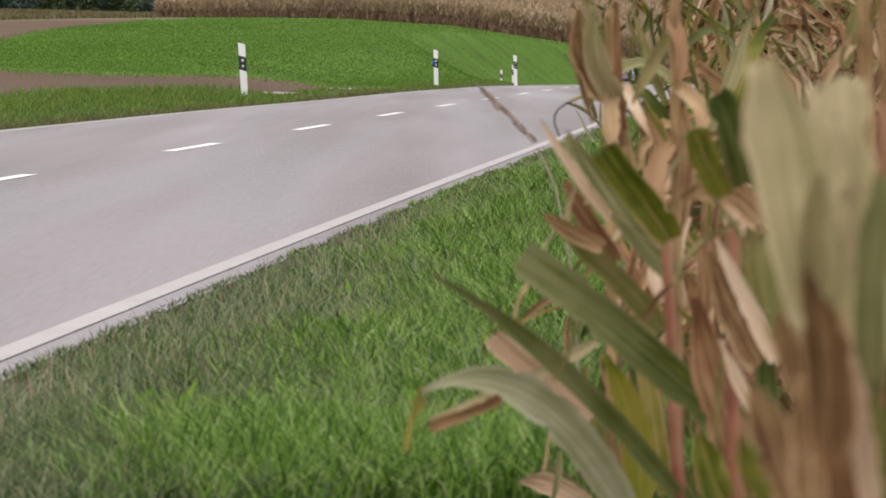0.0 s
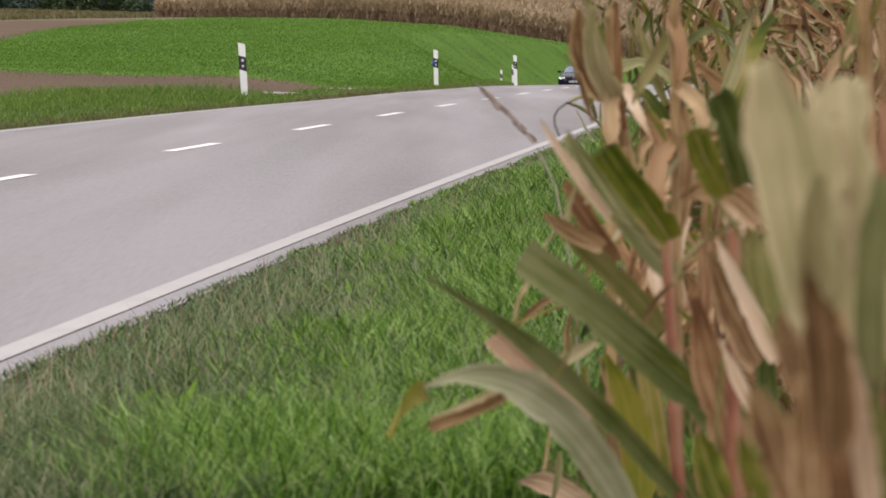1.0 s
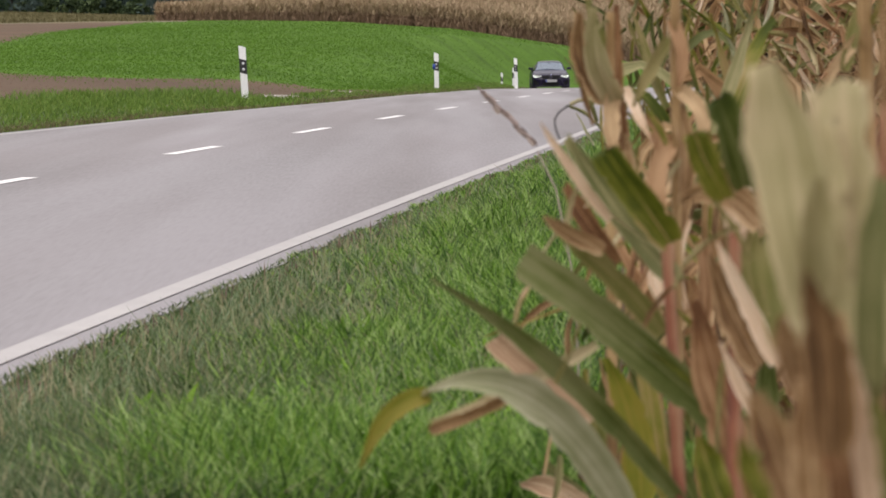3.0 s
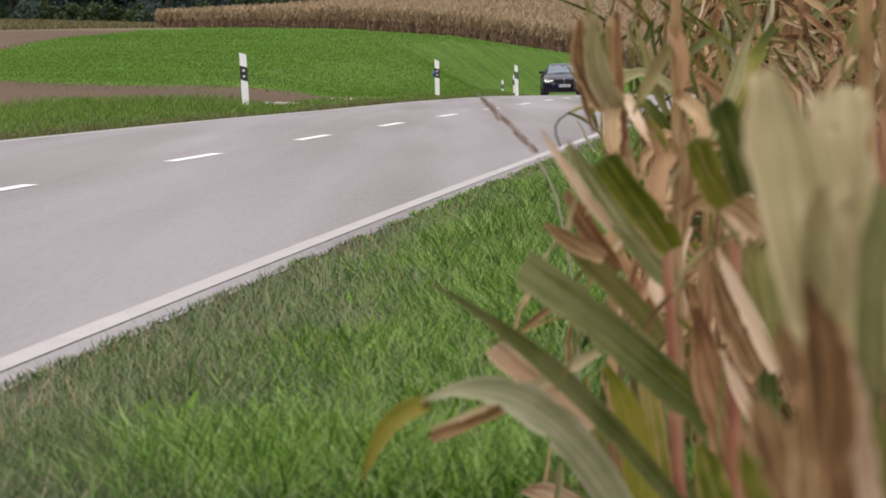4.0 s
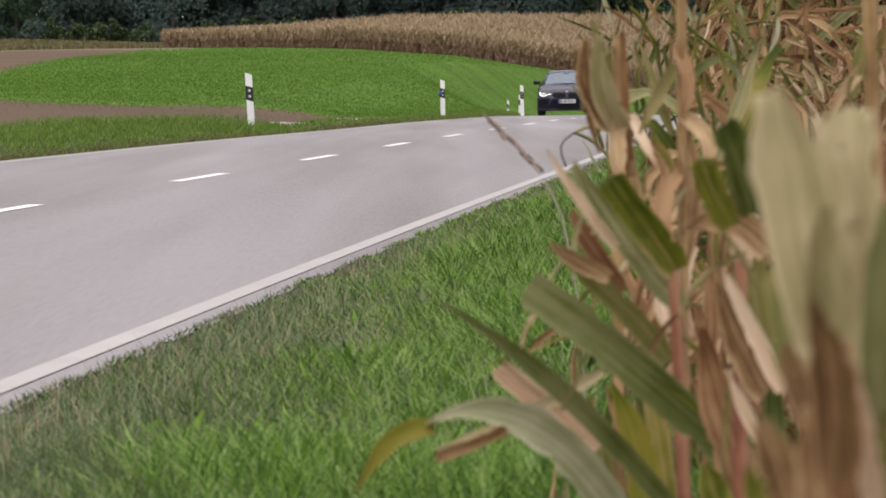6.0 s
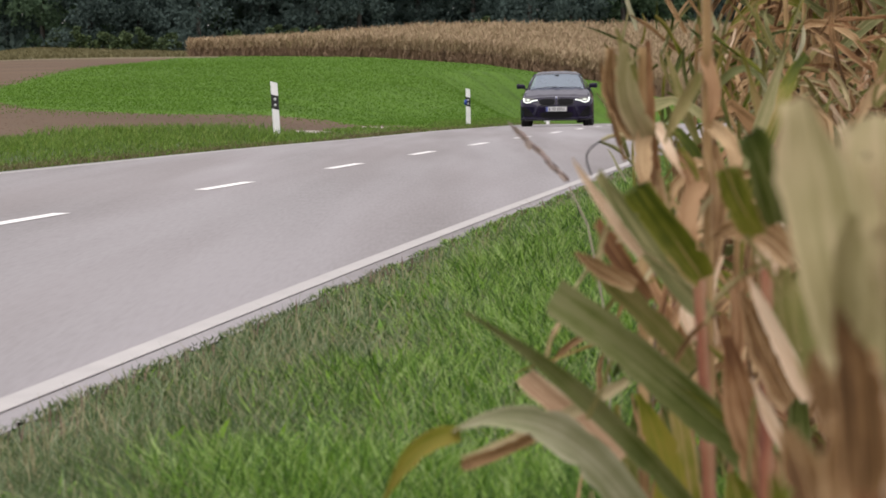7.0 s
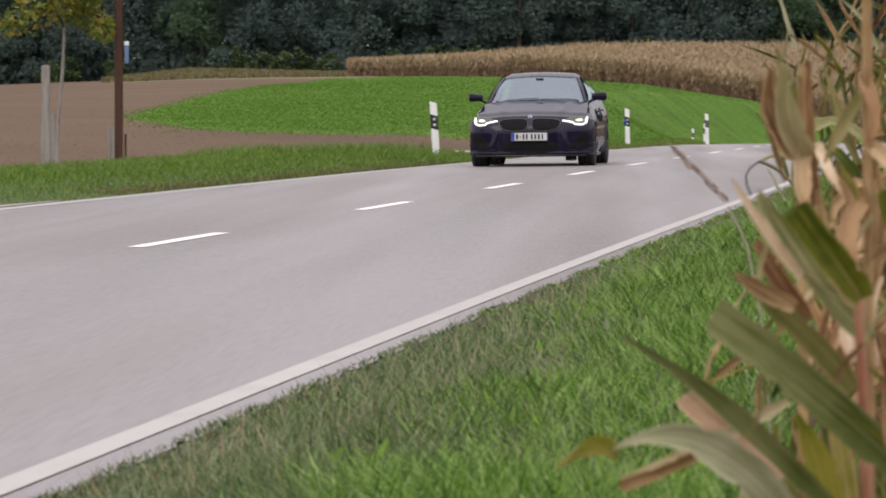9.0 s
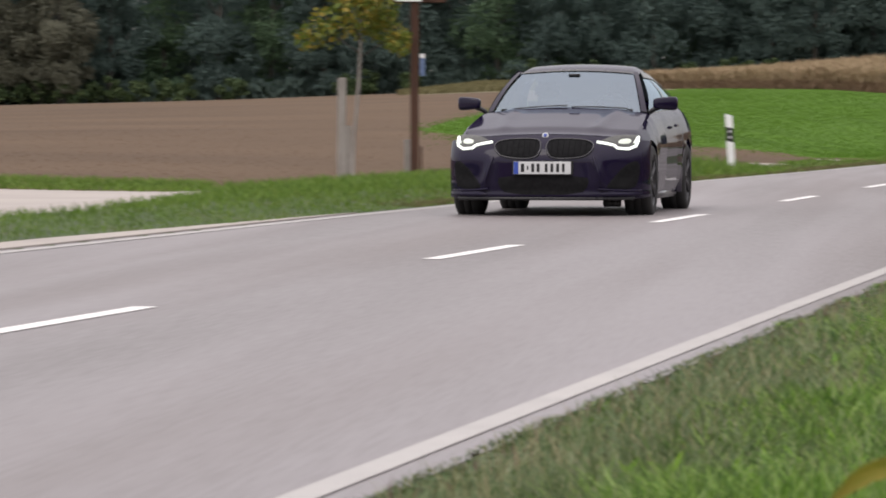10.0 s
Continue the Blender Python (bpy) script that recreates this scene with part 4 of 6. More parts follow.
def maize_stand():
    """The standing maize behind the nearest plants, as one mesh."""
    rng = np.random.default_rng(9)
    V, F, U, I = [], [], [], []
    mats = [M_STALK, M_LEAF["tan"], M_LEAF["pale"], M_LEAF["olive"], M_LEAF["brown"], M_LEAF["green"]]

    def put(v, f, uv, mat):
        o = len(V)
        V.extend(v), U.extend(uv), F.extend(tuple(a + o for a in q) for q in f), I.extend([mat] * len(f))
    for row in range(8):
        y = 16.5 + row * 0.7 if row < 5 else 9.2
        broken = row >= 5                          # snapped plants fill the foot of the stand
        while y < 15 if broken else y < (58 if row < 2 else 34):
            x = float(centre(y)) + HALF + 2.25 + (row * 0.72 if not broken else 0.55 * (row - 5) - 0.15) + rng.normal(0, 0.06) + 0.2 * max(0.0, (11 - y) / 3)
            z = float(land(x, y))
            tall = rng.uniform(0.4, 0.85) if broken else rng.uniform(2.0, 2.5)
            lean = rng.normal(0, 0.08)
            pts = [(x + lean * f, y, z + tall * f) for f in (0, 0.3, 0.6, 1.0)]
            v, f, uv = stalk_arrays(pts, [0.013, 0.012, 0.01, 0.004], 5)
            put(v, f, uv, 0)
            for k in range(17):
                h = tall * (0.08 + 0.9 * k / 17) + rng.normal(0, 0.03)
                a = (k % 2) * math.pi + rng.normal(0.0, 0.7)
                ln = rng.uniform(0.25, 0.6) * (0.75 if k > 11 else 1) * (0.6 if broken else 1)
                dry = rng.uniform() < 0.62
                rise = rng.uniform(0.05, 0.3)
                fall = rng.uniform(-0.55, -0.1) if dry else rng.uniform(-0.2, 0.35)
                dx, dy = math.cos(a), math.sin(a)
                q0 = (x + lean * h / tall, y, z + h)
                q1 = (q0[0] + dx * ln * 0.5, y + dy * ln * 0.5, z + h + rise)
                q2 = (q0[0] + dx * ln * 0.85, y + dy * ln * 0.85, z + h + fall)
                v, f, uv = ribbon_leaf(q0, q1, q2, rng.uniform(0.02, 0.048), lean=rng.uniform(-0.9, 0.9), seed=int(rng.integers(0, 9999)), steps=5, curl=0.9 if dry else 0.3, wave=0.2)
                put(v, f, uv, (1 if rng.uniform() < 0.75 else 4) if dry else int(rng.choice([2, 3, 5, 2])))
            if rng.uniform() < 0.6 and not broken:
                for k in range(5):
                    a = rng.uniform(0, 6.28)
                    q = [(x + lean, y, z + tall), (x + lean + 0.05 * math.cos(a), y + 0.05 * math.sin(a), z + tall + 0.12), (x + lean + 0.14 * math.cos(a), y + 0.14 * math.sin(a), z + tall + 0.2)]
                    v, f, uv = stalk_arrays(q, [0.005, 0.006, 0.003], 4)
                    put(v, f, uv, 1)
            y += rng.uniform(0.14, 0.26) * (1.0 if row < 2 else 1.6)
    ob = new("maize_stand", uv_mesh("maize_stand", V, F, U, mats, I))
    tagged(ob, "dense half-dry maize standing along the verge", "maize field", kind="stuff")


verge_grass()
field_cover()
far_maize()
wood()
roadside_group()
maize_stand()

# ---- the coupe ----
M_BODY = material("dark_violet_metallic_paint", [(0.008, 0.005, 0.019), (0.010, 0.007, 0.024)], 2, 400, 0.5, 0.0, metal=0.0, coat=0.56, ior=1.03)
M_BODY.node_tree.nodes["Principled BSDF"].inputs["Coat IOR"].default_value = 1.5
M_BODY.node_tree.nodes["Principled BSDF"].inputs["Coat Tint"].default_value = (0.86, 0.84, 1.0, 1)
M_TRIM = material("gloss_black_plastic", [(0.014, 0.014, 0.016), (0.022, 0.022, 0.024)], 5, 80, 0.3, 0.02)
M_MESH = material("black_grille_mesh", [(0.010, 0.010, 0.011), (0.018, 0.018, 0.019)], 30, 160, 0.8, 0.4, depth=0.004, ior=1.08)
M_FRAME = material("dark_chrome", [(0.05, 0.05, 0.055), (0.08, 0.08, 0.085)], 5, 80, 0.25, 0.0, metal=0.9)
M_TYRE = material("tyre_rubber", [(0.020, 0.020, 0.021), (0.036, 0.036, 0.036)], 8, 80, 0.85, 0.3, depth=0.003)
M_RIM = material("dark_alloy", [(0.05, 0.05, 0.055), (0.09, 0.09, 0.095)], 8, 80, 0.35, 0.0, metal=0.8)
M_CABIN = material("dark_cabin_cloth", [(0.012, 0.012, 0.013), (0.025, 0.025, 0.027)], 8, 80, 0.8, 0.1)
M_SKIRT = material("satin_grey_skirt", [(0.16, 0.16, 0.17), (0.22, 0.22, 0.23)], 5, 60, 0.35, 0.0, metal=0.4)
M_LAMP = material("headlamp_glass", [(0.045, 0.047, 0.045), (0.085, 0.087, 0.082)], 20, 80, 0.15, 0.05)
M_PLATE = material("white_plate", [(0.528, 0.536, 0.544), (0.576, 0.584, 0.592)], 8, 60, 0.35, 0.0)


def glowing(name, colour, strength):
    m = bpy.data.materials.new(name)
    m.use_nodes = True
    b = m.node_tree.nodes["Principled BSDF"]
    b.inputs["Base Color"].default_value = (*colour, 1)
    b.inputs["Emission Color"].default_value = (*colour, 1)
    b.inputs["Emission Strength"].default_value = strength
    return m


M_GLOW = glowing("running_light", (0.95, 1.0, 0.92), 1.0)
M_LENSLIGHT = glowing("headlamp_projector", (0.55, 0.60, 0.52), 0.32)


def glass():
    m = bpy.data.materials.new("tinted_glass")
    m.use_nodes = True
    n, l = m.node_tree.nodes, m.node_tree.links
    clear, gloss = n.new("ShaderNodeBsdfTransparent"), n.new("ShaderNodeBsdfGlossy")
    clear.inputs[0].default_value = (0.40, 0.47, 0.51, 1)
    gloss.inputs["Roughness"].default_value = 0.03
    gloss.inputs["Color"].default_value = (0.74, 0.87, 1.0, 1)
    f = n.new("ShaderNodeFresnel")
    f.inputs[0].default_value = 2.9
    mix = n.new("ShaderNodeMixShader")
    l.new(f.outputs[0], mix.inputs[0])
    l.new(clear.outputs[0], mix.inputs[1])
    l.new(gloss.outputs[0], mix.inputs[2])
    l.new(mix.outputs[0], n["Material Output"].inputs[0])
    return m


M_GLASS = glass()


def sheet(fn, nu, nv, u0=0.0, u1=1.0, v0=0.0, v1=1.0):
    """A smooth sheet of fn(u, v)."""
    bm = bmesh.new()
    g = [[bm.verts.new(fn(u0 + (u1 - u0) * i / nu, v0 + (v1 - v0) * j / nv)) for j in range(nv + 1)] for i in range(nu + 1)]
    for i in range(nu):
        for j in range(nv):
            bm.faces.new((g[i][j], g[i + 1][j], g[i + 1][j + 1], g[i][j + 1]))
    return bm


def tube(points, r, sides=6, closed=False):
    bm = bmesh.new()
    pts = [Vector(p) for p in points]
    n = len(pts)
    loops = []
    for i, p in enumerate(pts):
        a = pts[(i - 1) % n] if closed or i else p
        b = pts[(i + 1) % n] if closed or i < n - 1 else p
        t = (b - a).normalized()
        s = t.cross(Vector((0, 1, 0.2))).normalized()
        q = t.cross(s)
        loops.append([bm.verts.new(p + s * r * math.cos(2 * math.pi * k / sides) + q * r * math.sin(2 * math.pi * k / sides)) for k in range(sides)])
    for i in range(n if closed else n - 1):
        a, b = loops[i], loops[(i + 1) % n]
        for k in range(sides):
            bm.faces.new((a[k], a[(k + 1) % sides], b[(k + 1) % sides], b[k]))
    return bm


def lathe(profile, sides=36):
    """Turn a profile of (radius, across) about the x axis."""
    bm = bmesh.new()
    loops = [[bm.verts.new((x, r * math.cos(2 * math.pi * k / sides), r * math.sin(2 * math.pi * k / sides))) for k in range(sides)] for r, x in profile]
    for a, b in zip(loops, loops[1:]):
        for k in range(sides):
            bm.faces.new((a[k], a[(k + 1) % sides], b[(k + 1) % sides], b[k]))
    return bm


def lookup(y, ys, vs):
    return float(np.interp(y, ys, vs))


EDGE_Y = [-0.85, -0.6, -0.3, 0.0, 0.3, 0.6, 1.5, 2.8, 3.3, 3.62]
EDGE_Z = [0.675, 0.71, 0.765, 0.815, 0.868, 0.92, 0.945, 0.975, 0.975, 0.93]
EDGE_X = [0.70, 0.745, 0.785, 0.795, 0.785, 0.765, 0.79, 0.80, 0.76, 0.66]
WIDE_Y = [-0.5, -0.3, 0.0, 0.45, 1.2, 2.0, 2.75, 3.3, 3.62]
WIDE_X = [0.86, 0.895, 0.917, 0.90, 0.885, 0.895, 0.92, 0.89, 0.80]


def nose(x, z):
    """How far forward the front end reaches at x, z."""
    a = min(abs(x) / 0.92, 0.9999)
    y = -(0.34 + 0.51 * (1 - a ** 3.2) ** 0.5)
    if z > 0.5:
        y += 0.17 * ((z - 0.5) / 0.23) ** 2
    if z < 0.34:
        y += 0.05 * ((0.34 - z) / 0.16) ** 2
    ax = abs(x)
    if 0.40 < ax < 0.75 and 0.22 < z < 0.56:
        fold = ax - (0.47 + (0.53 - z) * 0.30)      # the bumper's slanted fold
        y -= 0.040 * math.exp(-(fold / 0.030) ** 2) * math.sin(math.pi * (z - 0.22) / 0.34)
    if ax > 0.5:
        y += 0.03 * math.exp(-((ax - 0.70) / 0.10) ** 2 - ((z - 0.36) / 0.08) ** 2)
    return y - 0.03 * math.exp(-((z - 0.2) / 0.03) ** 2)


def nose_top(x):
    return 0.738 - 0.055 * (abs(x) / 0.9) ** 2.0


def on_nose(x, z, out):
    return Vector((x, nose(x, z) - out, z))


def nose_patch(outline, out, rings=6):
    """A plate that follows the front end, filled from its middle."""
    cx, cz = sum(p[0] for p in outline) / len(outline), sum(p[1] for p in outline) / len(outline)
    dense = []
    for (a, b), (c, d) in zip(outline, outline[1:] + outline[:1]):
        for k in range(6):
            dense.append((a + (c - a) * k / 6, b + (d - b) * k / 6))
    bm = bmesh.new()
    mid = bm.verts.new(on_nose(cx, cz, out))
    last = None
    for r in range(1, rings + 1):
        f = r / rings
        o = out if r < rings else out - 0.006
        ring = [bm.verts.new(on_nose(cx + (x - cx) * f, cz + (z - cz) * f, o)) for x, z in dense]
        for k in range(len(ring)):
            k2 = (k + 1) % len(ring)
            bm.faces.new((mid, ring[k], ring[k2]) if last is None else (last[k], ring[k], ring[k2], last[k2]))
        last = ring
    bmesh.ops.recalc_face_normals(bm, faces=bm.faces)
    return bm


def rounded(outline, times=2):
    for _ in range(times):
        out = []
        for (a, b), (c, d) in zip(outline, outline[1:] + outline[:1]):
            out += [(a * 0.75 + c * 0.25, b * 0.75 + d * 0.25), (a * 0.25 + c * 0.75, b * 0.25 + d * 0.75)]
        outline = out
    return outline


def mirror_x(outline, s):
    return [(x * s, z) for x, z in outline][::1 if s > 0 else -1]


def wheel(car, x, y):
    s = 1 if x > 0 else -1
    w = new("wheel")
    w.parent = car
    w.location = (x, y, 0.333)
    o = 0.118
    tyre = [(0.235, -o), (0.285, -o - 0.008), (0.315, -o + 0.006), (0.328, -o + 0.03), (0.33, -0.04), (0.325, -0.038), (0.325, -0.03), (0.33, -0.028), (0.33, 0.028),
            (0.325, 0.03), (0.325, 0.038), (0.33, 0.04), (0.328, o - 0.03), (0.315, o - 0.006), (0.285, o + 0.008), (0.235, o)]
    part("tyre", lathe(tyre), M_TYRE, w)
    part("rim", lathe([(0.238, -o), (0.225, -o + 0.01), (0.215, 0.0), (0.222, o - 0.012), (0.24, o - 0.004)]), M_RIM, w)
    part("brake_disc", lathe([(0.0, 0.02 * s), (0.17, 0.02 * s), (0.17, 0.045 * s), (0.0, 0.045 * s)], 24), M_RIM, w)
    for k in range(5):
        a = 2 * math.pi * k / 5
        for b in (-0.13, 0.13):
            p = [(s * (o - 0.03), 0.03 * math.cos(a), 0.03 * math.sin(a)), (s * (o - 0.012), 0.23 * math.cos(a + b), 0.23 * math.sin(a + b))]
            part("spoke", tube(p, 0.012), M_RIM, w)
    part("hub_cap", lathe([(0.0, s * (o - 0.01)), (0.035, s * (o - 0.014)), (0.04, s * (o - 0.04))], 16), M_TRIM, w)
    return w


def coupe():
    car = new("car")
    part("front_bumper", sheet(lambda u, v: on_nose(0.918 * math.sin((u * 2 - 1) * math.pi / 2), (0.165 + 0.03 * abs(u * 2 - 1) ** 3) * (1 - v) + nose_top(0.918 * math.sin((u * 2 - 1) * math.pi / 2)) * v, 0.0), 90, 40), M_BODY, car)

    def bonnet(u, v):
        s = 2 * u - 1
        x0 = 0.80 * s
        zf = nose_top(x0)
        yf = nose(x0, zf)
        y1 = 0.60 + 0.13 * s * s
        y = yf + (y1 - yf) * v
        e = min(1.0, v * 5)
        x = s * (0.80 * (1 - e) + lookup(y, EDGE_Y, EDGE_X) * e)
        crown = lookup(y, EDGE_Y, EDGE_Z) + 0.055 * (1 - s * s) + 0.012 * math.exp(-((abs(s) - 0.52 - 0.12 * v) / 0.08) ** 2) * min(1, 4 * v)
        return Vector((x, y, zf * (1 - e) + crown * e + 0.003))
    part("bonnet", sheet(bonnet, 44, 24), M_BODY, car)

    def arch(y):
        z = 0.19
        for c in (0.0, 2.741):
            if abs(y - c) < 0.372:
                z = max(z, 0.315 + (0.372 ** 2 - (y - c) ** 2) ** 0.5)
        return z

    def flank(s):
        def fn(u, v):
            y = -0.5 + 4.12 * u
            zt, zb = lookup(y, EDGE_Y, EDGE_Z), arch(y)
            z = zt + (zb - zt) * v
            xt, xm = lookup(y, EDGE_Y, EDGE_X), lookup(y, WIDE_Y, WIDE_X)
            x = xt + (xm - xt) * min(1.0, (zt - z) / 0.22) ** 0.6
            x -= 0.05 * max(0.0, (0.45 - z) / 0.27) ** 2 * (1.0 if 0.45 < y < 2.3 else 0.3)
            x += 0.012 * math.exp(-((z - 0.62) / 0.03) ** 2) * (1 if y > 0.5 else 0)
            return Vector((s * x, y, z))
        return fn
    for s in (-1, 1):
        part("side_panel", sheet(flank(s), 110, 16), M_BODY, car)
        part("side_skirt", flat_box(s * 0.80 - 0.05, s * 0.80 + 0.05, 0.42, 2.32, 0.15, 0.235, 0.02), M_SKIRT, car, "pale grey side skirt")
        part("door_handle", flat_box(s * 0.905 - 0.015, s * 0.905 + 0.015, 1.72, 1.94, 0.80, 0.825, 0.008), M_BODY, car)
        part("arch_liner", sheet(lambda u, v: Vector((s * (0.55 + 0.33 * v), 0.38 * math.cos(math.pi * u), 0.315 + 0.38 * math.sin(math.pi * u))), 16, 2), M_TRIM, car)

    def screen(u, v):
        s = 2 * u - 1
        base = Vector((0.75 * s, 0.60 + 0.16 * s * s, 0.972 - 0.045 * s * s))
        top = Vector((0.575 * s, 1.44 + 0.07 * s * s, 1.325 - 0.03 * s * s))
        p = base.lerp(top, v)
        return p + Vector((0, -0.5, 0.85)) * 0.035 * math.sin(math.pi * v)
    part("windscreen", sheet(screen, 20, 12, 0.03, 0.97, 0.0, 0.97), M_GLASS, car, "tinted windscreen reflecting the grey sky").visible_shadow = False
    for a, b in ((0.0, 0.034), (0.966, 1.0)):
        part("windscreen_pillar", sheet(lambda u, v: screen(u, v) + Vector((0, -0.006, 0.012)), 3, 12, a, b, 0.0, 1.0), M_BODY, car)
    part("windscreen_header", sheet(lambda u, v: screen(u, v) + Vector((0, -0.003, 0.006)), 20, 2, 0.03, 0.97, 0.955, 1.0), M_TRIM, car)
    part("cowl", sheet(lambda u, v: Vector(((2 * u - 1) * 0.70, 0.585 + 0.13 * (2 * u - 1) ** 2 + 0.07 * v, 0.962 - 0.05 * (2 * u - 1) ** 2 + 0.012 * v)), 20, 2), M_TRIM, car)

    def roof(u, v):
        s = 2 * u - 1
        y = (1.44 + 0.07 * s * s) * (1 - v) + 2.55 * v
        return Vector((s * (0.580 - 0.04 * v), y, 1.325 + 0.058 * math.sin(math.pi * min(1, v * 0.95)) ** 0.75 + 0.004 * v - 0.03 * s * s - 0.035 * max(0, abs(s) - 0.85) / 0.15))
    part("roof", sheet(roof, 28, 16), M_BODY, car)

    def rear(u, v):
        s = 2 * u - 1
        a = Vector((s * 0.54, 2.55, 1.332 - 0.03 * s * s))
        b = Vector((s * 0.64, 3.28, 1.03 - 0.03 * s * s))
        return a.lerp(b, v)
    part("rear_window", sheet(rear, 12, 6), M_GLASS, car).visible_shadow = False
    part("boot_lid", sheet(lambda u, v: Vector(((2 * u - 1) * (0.66 * (1 - v) + 0.64 * v), 3.26 + 0.36 * v, 1.03 - 0.03 * (2 * u - 1) ** 2 - 0.02 * v)), 12, 4), M_BODY, car)
    part("tail_panel", sheet(lambda u, v: Vector(((2 * u - 1) * (0.70 + 0.12 * math.sin(math.pi * v)), 3.62 + 0.05 * math.sin(math.pi * v), 0.25 + 0.76 * v)), 12, 8), M_BODY, car)

    def window_side(s):
        def fn(u, v):
            yb, yt = 0.76 + 2.5 * u, 1.54 + 1.06 * u
            zb = lookup(yb, EDGE_Y, EDGE_Z) - 0.01
            low = Vector((s * (lookup(yb, EDGE_Y, EDGE_X) - 0.005), yb, zb))
            high = Vector((s * (0.588 - 0.04 * u), yt, 1.302 - 0.02 * u))
            p = low.lerp(high, v)
            return p + Vector((s * 0.035 * math.sin(math.pi * v), 0, 0))
        return fn
    for s in (-1, 1):
        fn = window_side(s)
        part("side_window", sheet(fn, 24, 8, 0.0, 0.9), M_GLASS, car).visible_shadow = False
        out = Vector((s * 0.012, 0, 0))
        part("roof_rail", sheet(lambda u, v: fn(u, v) + out, 24, 2, -0.02, 1.0, 0.88, 1.06), M_BODY, car)
        part("rear_pillar", sheet(lambda u, v: fn(u, v) + out, 5, 8, 0.84, 1.03, 0.0, 1.0), M_BODY, car)
        part("door_pillar", sheet(lambda u, v: fn(u, v) + out * 0.6, 2, 8, 0.52, 0.57, 0.0, 1.0), M_TRIM, car)
        part("window_strip", sheet(lambda u, v: fn(u, v) + out, 24, 1, -0.02, 0.95, -0.02, 0.05), M_TRIM, car)
        # mirror
        bm = bmesh.new()
        bmesh.ops.create_uvsphere(bm, u_segments=20, v_segments=12, radius=1)
        for v in bm.verts:
            k = [math.copysign(abs(c) ** 0.45, c) for c in v.co]
            v.co = (s * 0.925 + k[0] * 0.112, 0.76 + k[1] * 0.07 + 0.04 * s * k[0] * 1, 1.015 + k[2] * (0.058 + 0.010 * s * k[0]))
        m = part("door_mirror", bm, M_BODY, car, "dark door mirror housing")
        part("mirror_foot", tube([(s * 0.77, 0.80, 0.935), (s * 0.82, 0.78, 0.965), (s * 0.87, 0.77, 0.98)], 0.022), M_TRIM, m)
        part("mirror_glass", flat_box(s * 0.925 - 0.085, s * 0.925 + 0.085, 0.822, 0.828, 0.975, 1.055, 0.002), M_FRAME, m)
        # headlamp
        lamp = rounded(mirror_x([(0.465, 0.672), (0.585, 0.728), (0.78, 0.742), (0.845, 0.712), (0.84, 0.64), (0.76, 0.598), (0.66, 0.606), (0.56, 0.645)], s), 1)
        h = part("headlamp", nose_patch(lamp, 0.004), M_LAMP, car, "lit headlamp with bright angular running light")
        line = [(0.475, 0.674), (0.56, 0.660), (0.63, 0.645), (0.66, 0.620), (0.755, 0.612), (0.815, 0.64), (0.83, 0.70)]
        bright = [on_nose(s * (a[0] + (b[0] - a[0]) * k / 5), a[1] + (b[1] - a[1]) * k / 5, 0.012) for a, b in zip(line, line[1:]) for k in range(5)]
        part("running_light", tube(bright, 0.012), M_GLOW, h, "glowing white light guide")
        part("upper_light", tube([on_nose(s * (0.80 + 0.004 * k), 0.655 + 0.010 * k, 0.014) for k in range(7)], 0.014), M_GLOW, h)
        part("projector", nose_patch(rounded(mirror_x([(0.65, 0.655), (0.66, 0.70), (0.77, 0.71), (0.78, 0.655)], s), 2), 0.008, 3), M_LENSLIGHT, h)
        # kidney grille
        kid = rounded(mirror_x([(0.022, 0.60), (0.03, 0.685), (0.10, 0.706), (0.34, 0.700), (0.445, 0.672), (0.452, 0.618), (0.395, 0.552), (0.26, 0.528), (0.07, 0.530)], s), 2)
        g = part("kidney_grille", nose_patch(kid, 0.004), M_MESH, car, "black mesh grille half")
        part("grille_frame", tube([on_nose(x, z, 0.008) for x, z in kid], 0.007, 6, True), M_FRAME, g)
        for k in range(7):
            x = 0.075 + 0.052 * k
            part("slat", tube([on_nose(s * x, 0.55 + 0.14 * j / 4, 0.006) for j in range(5)], 0.0035, 4), M_MESH, g)
        # outer air inlet
        inlet = rounded(mirror_x([(0.55, 0.25), (0.60, 0.335), (0.70, 0.45), (0.79, 0.515), (0.86, 0.51), (0.85, 0.36), (0.815, 0.25)], s), 1)
        part("side_inlet", nose_patch(inlet, 0.004), M_MESH, car)
        part("inlet_blade", tube([on_nose(s * (0.50 + 0.36 * k / 8), 0.262 - 0.035 * k / 8 + 0.02 * (k / 8) ** 2, 0.012) for k in range(9)], 0.010), M_BODY, car)
    part("centre_inlet", nose_patch(rounded([(-0.43, 0.388), (0.43, 0.388), (0.45, 0.30), (0.36, 0.205), (-0.36, 0.205), (-0.45, 0.30)], 1), 0.004), M_MESH, car)
    for s in (-1, 1):
        crease = [on_nose(s * (0.455 + 0.075 * k / 8), 0.545 - 0.225 * k / 8, 0.004) for k in range(9)]
        part("bumper_crease", tube(crease, 0.011), M_BODY, car)
        part("corner_blade", nose_patch(rounded(mirror_x([(0.50, 0.205), (0.56, 0.245), (0.80, 0.232), (0.875, 0.26), (0.865, 0.205)], s), 1), 0.022, 3), M_BODY, car)
    part("front_lip", tube([on_nose(0.80 * (k / 12 - 1), 0.178, 0.012) for k in range(25)], 0.016), M_TRIM, car)
    part("tow_deflector", flat_box(0.50, 0.66, -0.50, -0.42, 0.10, 0.17, 0.008), M_TRIM, car)
    bm = bmesh.new()
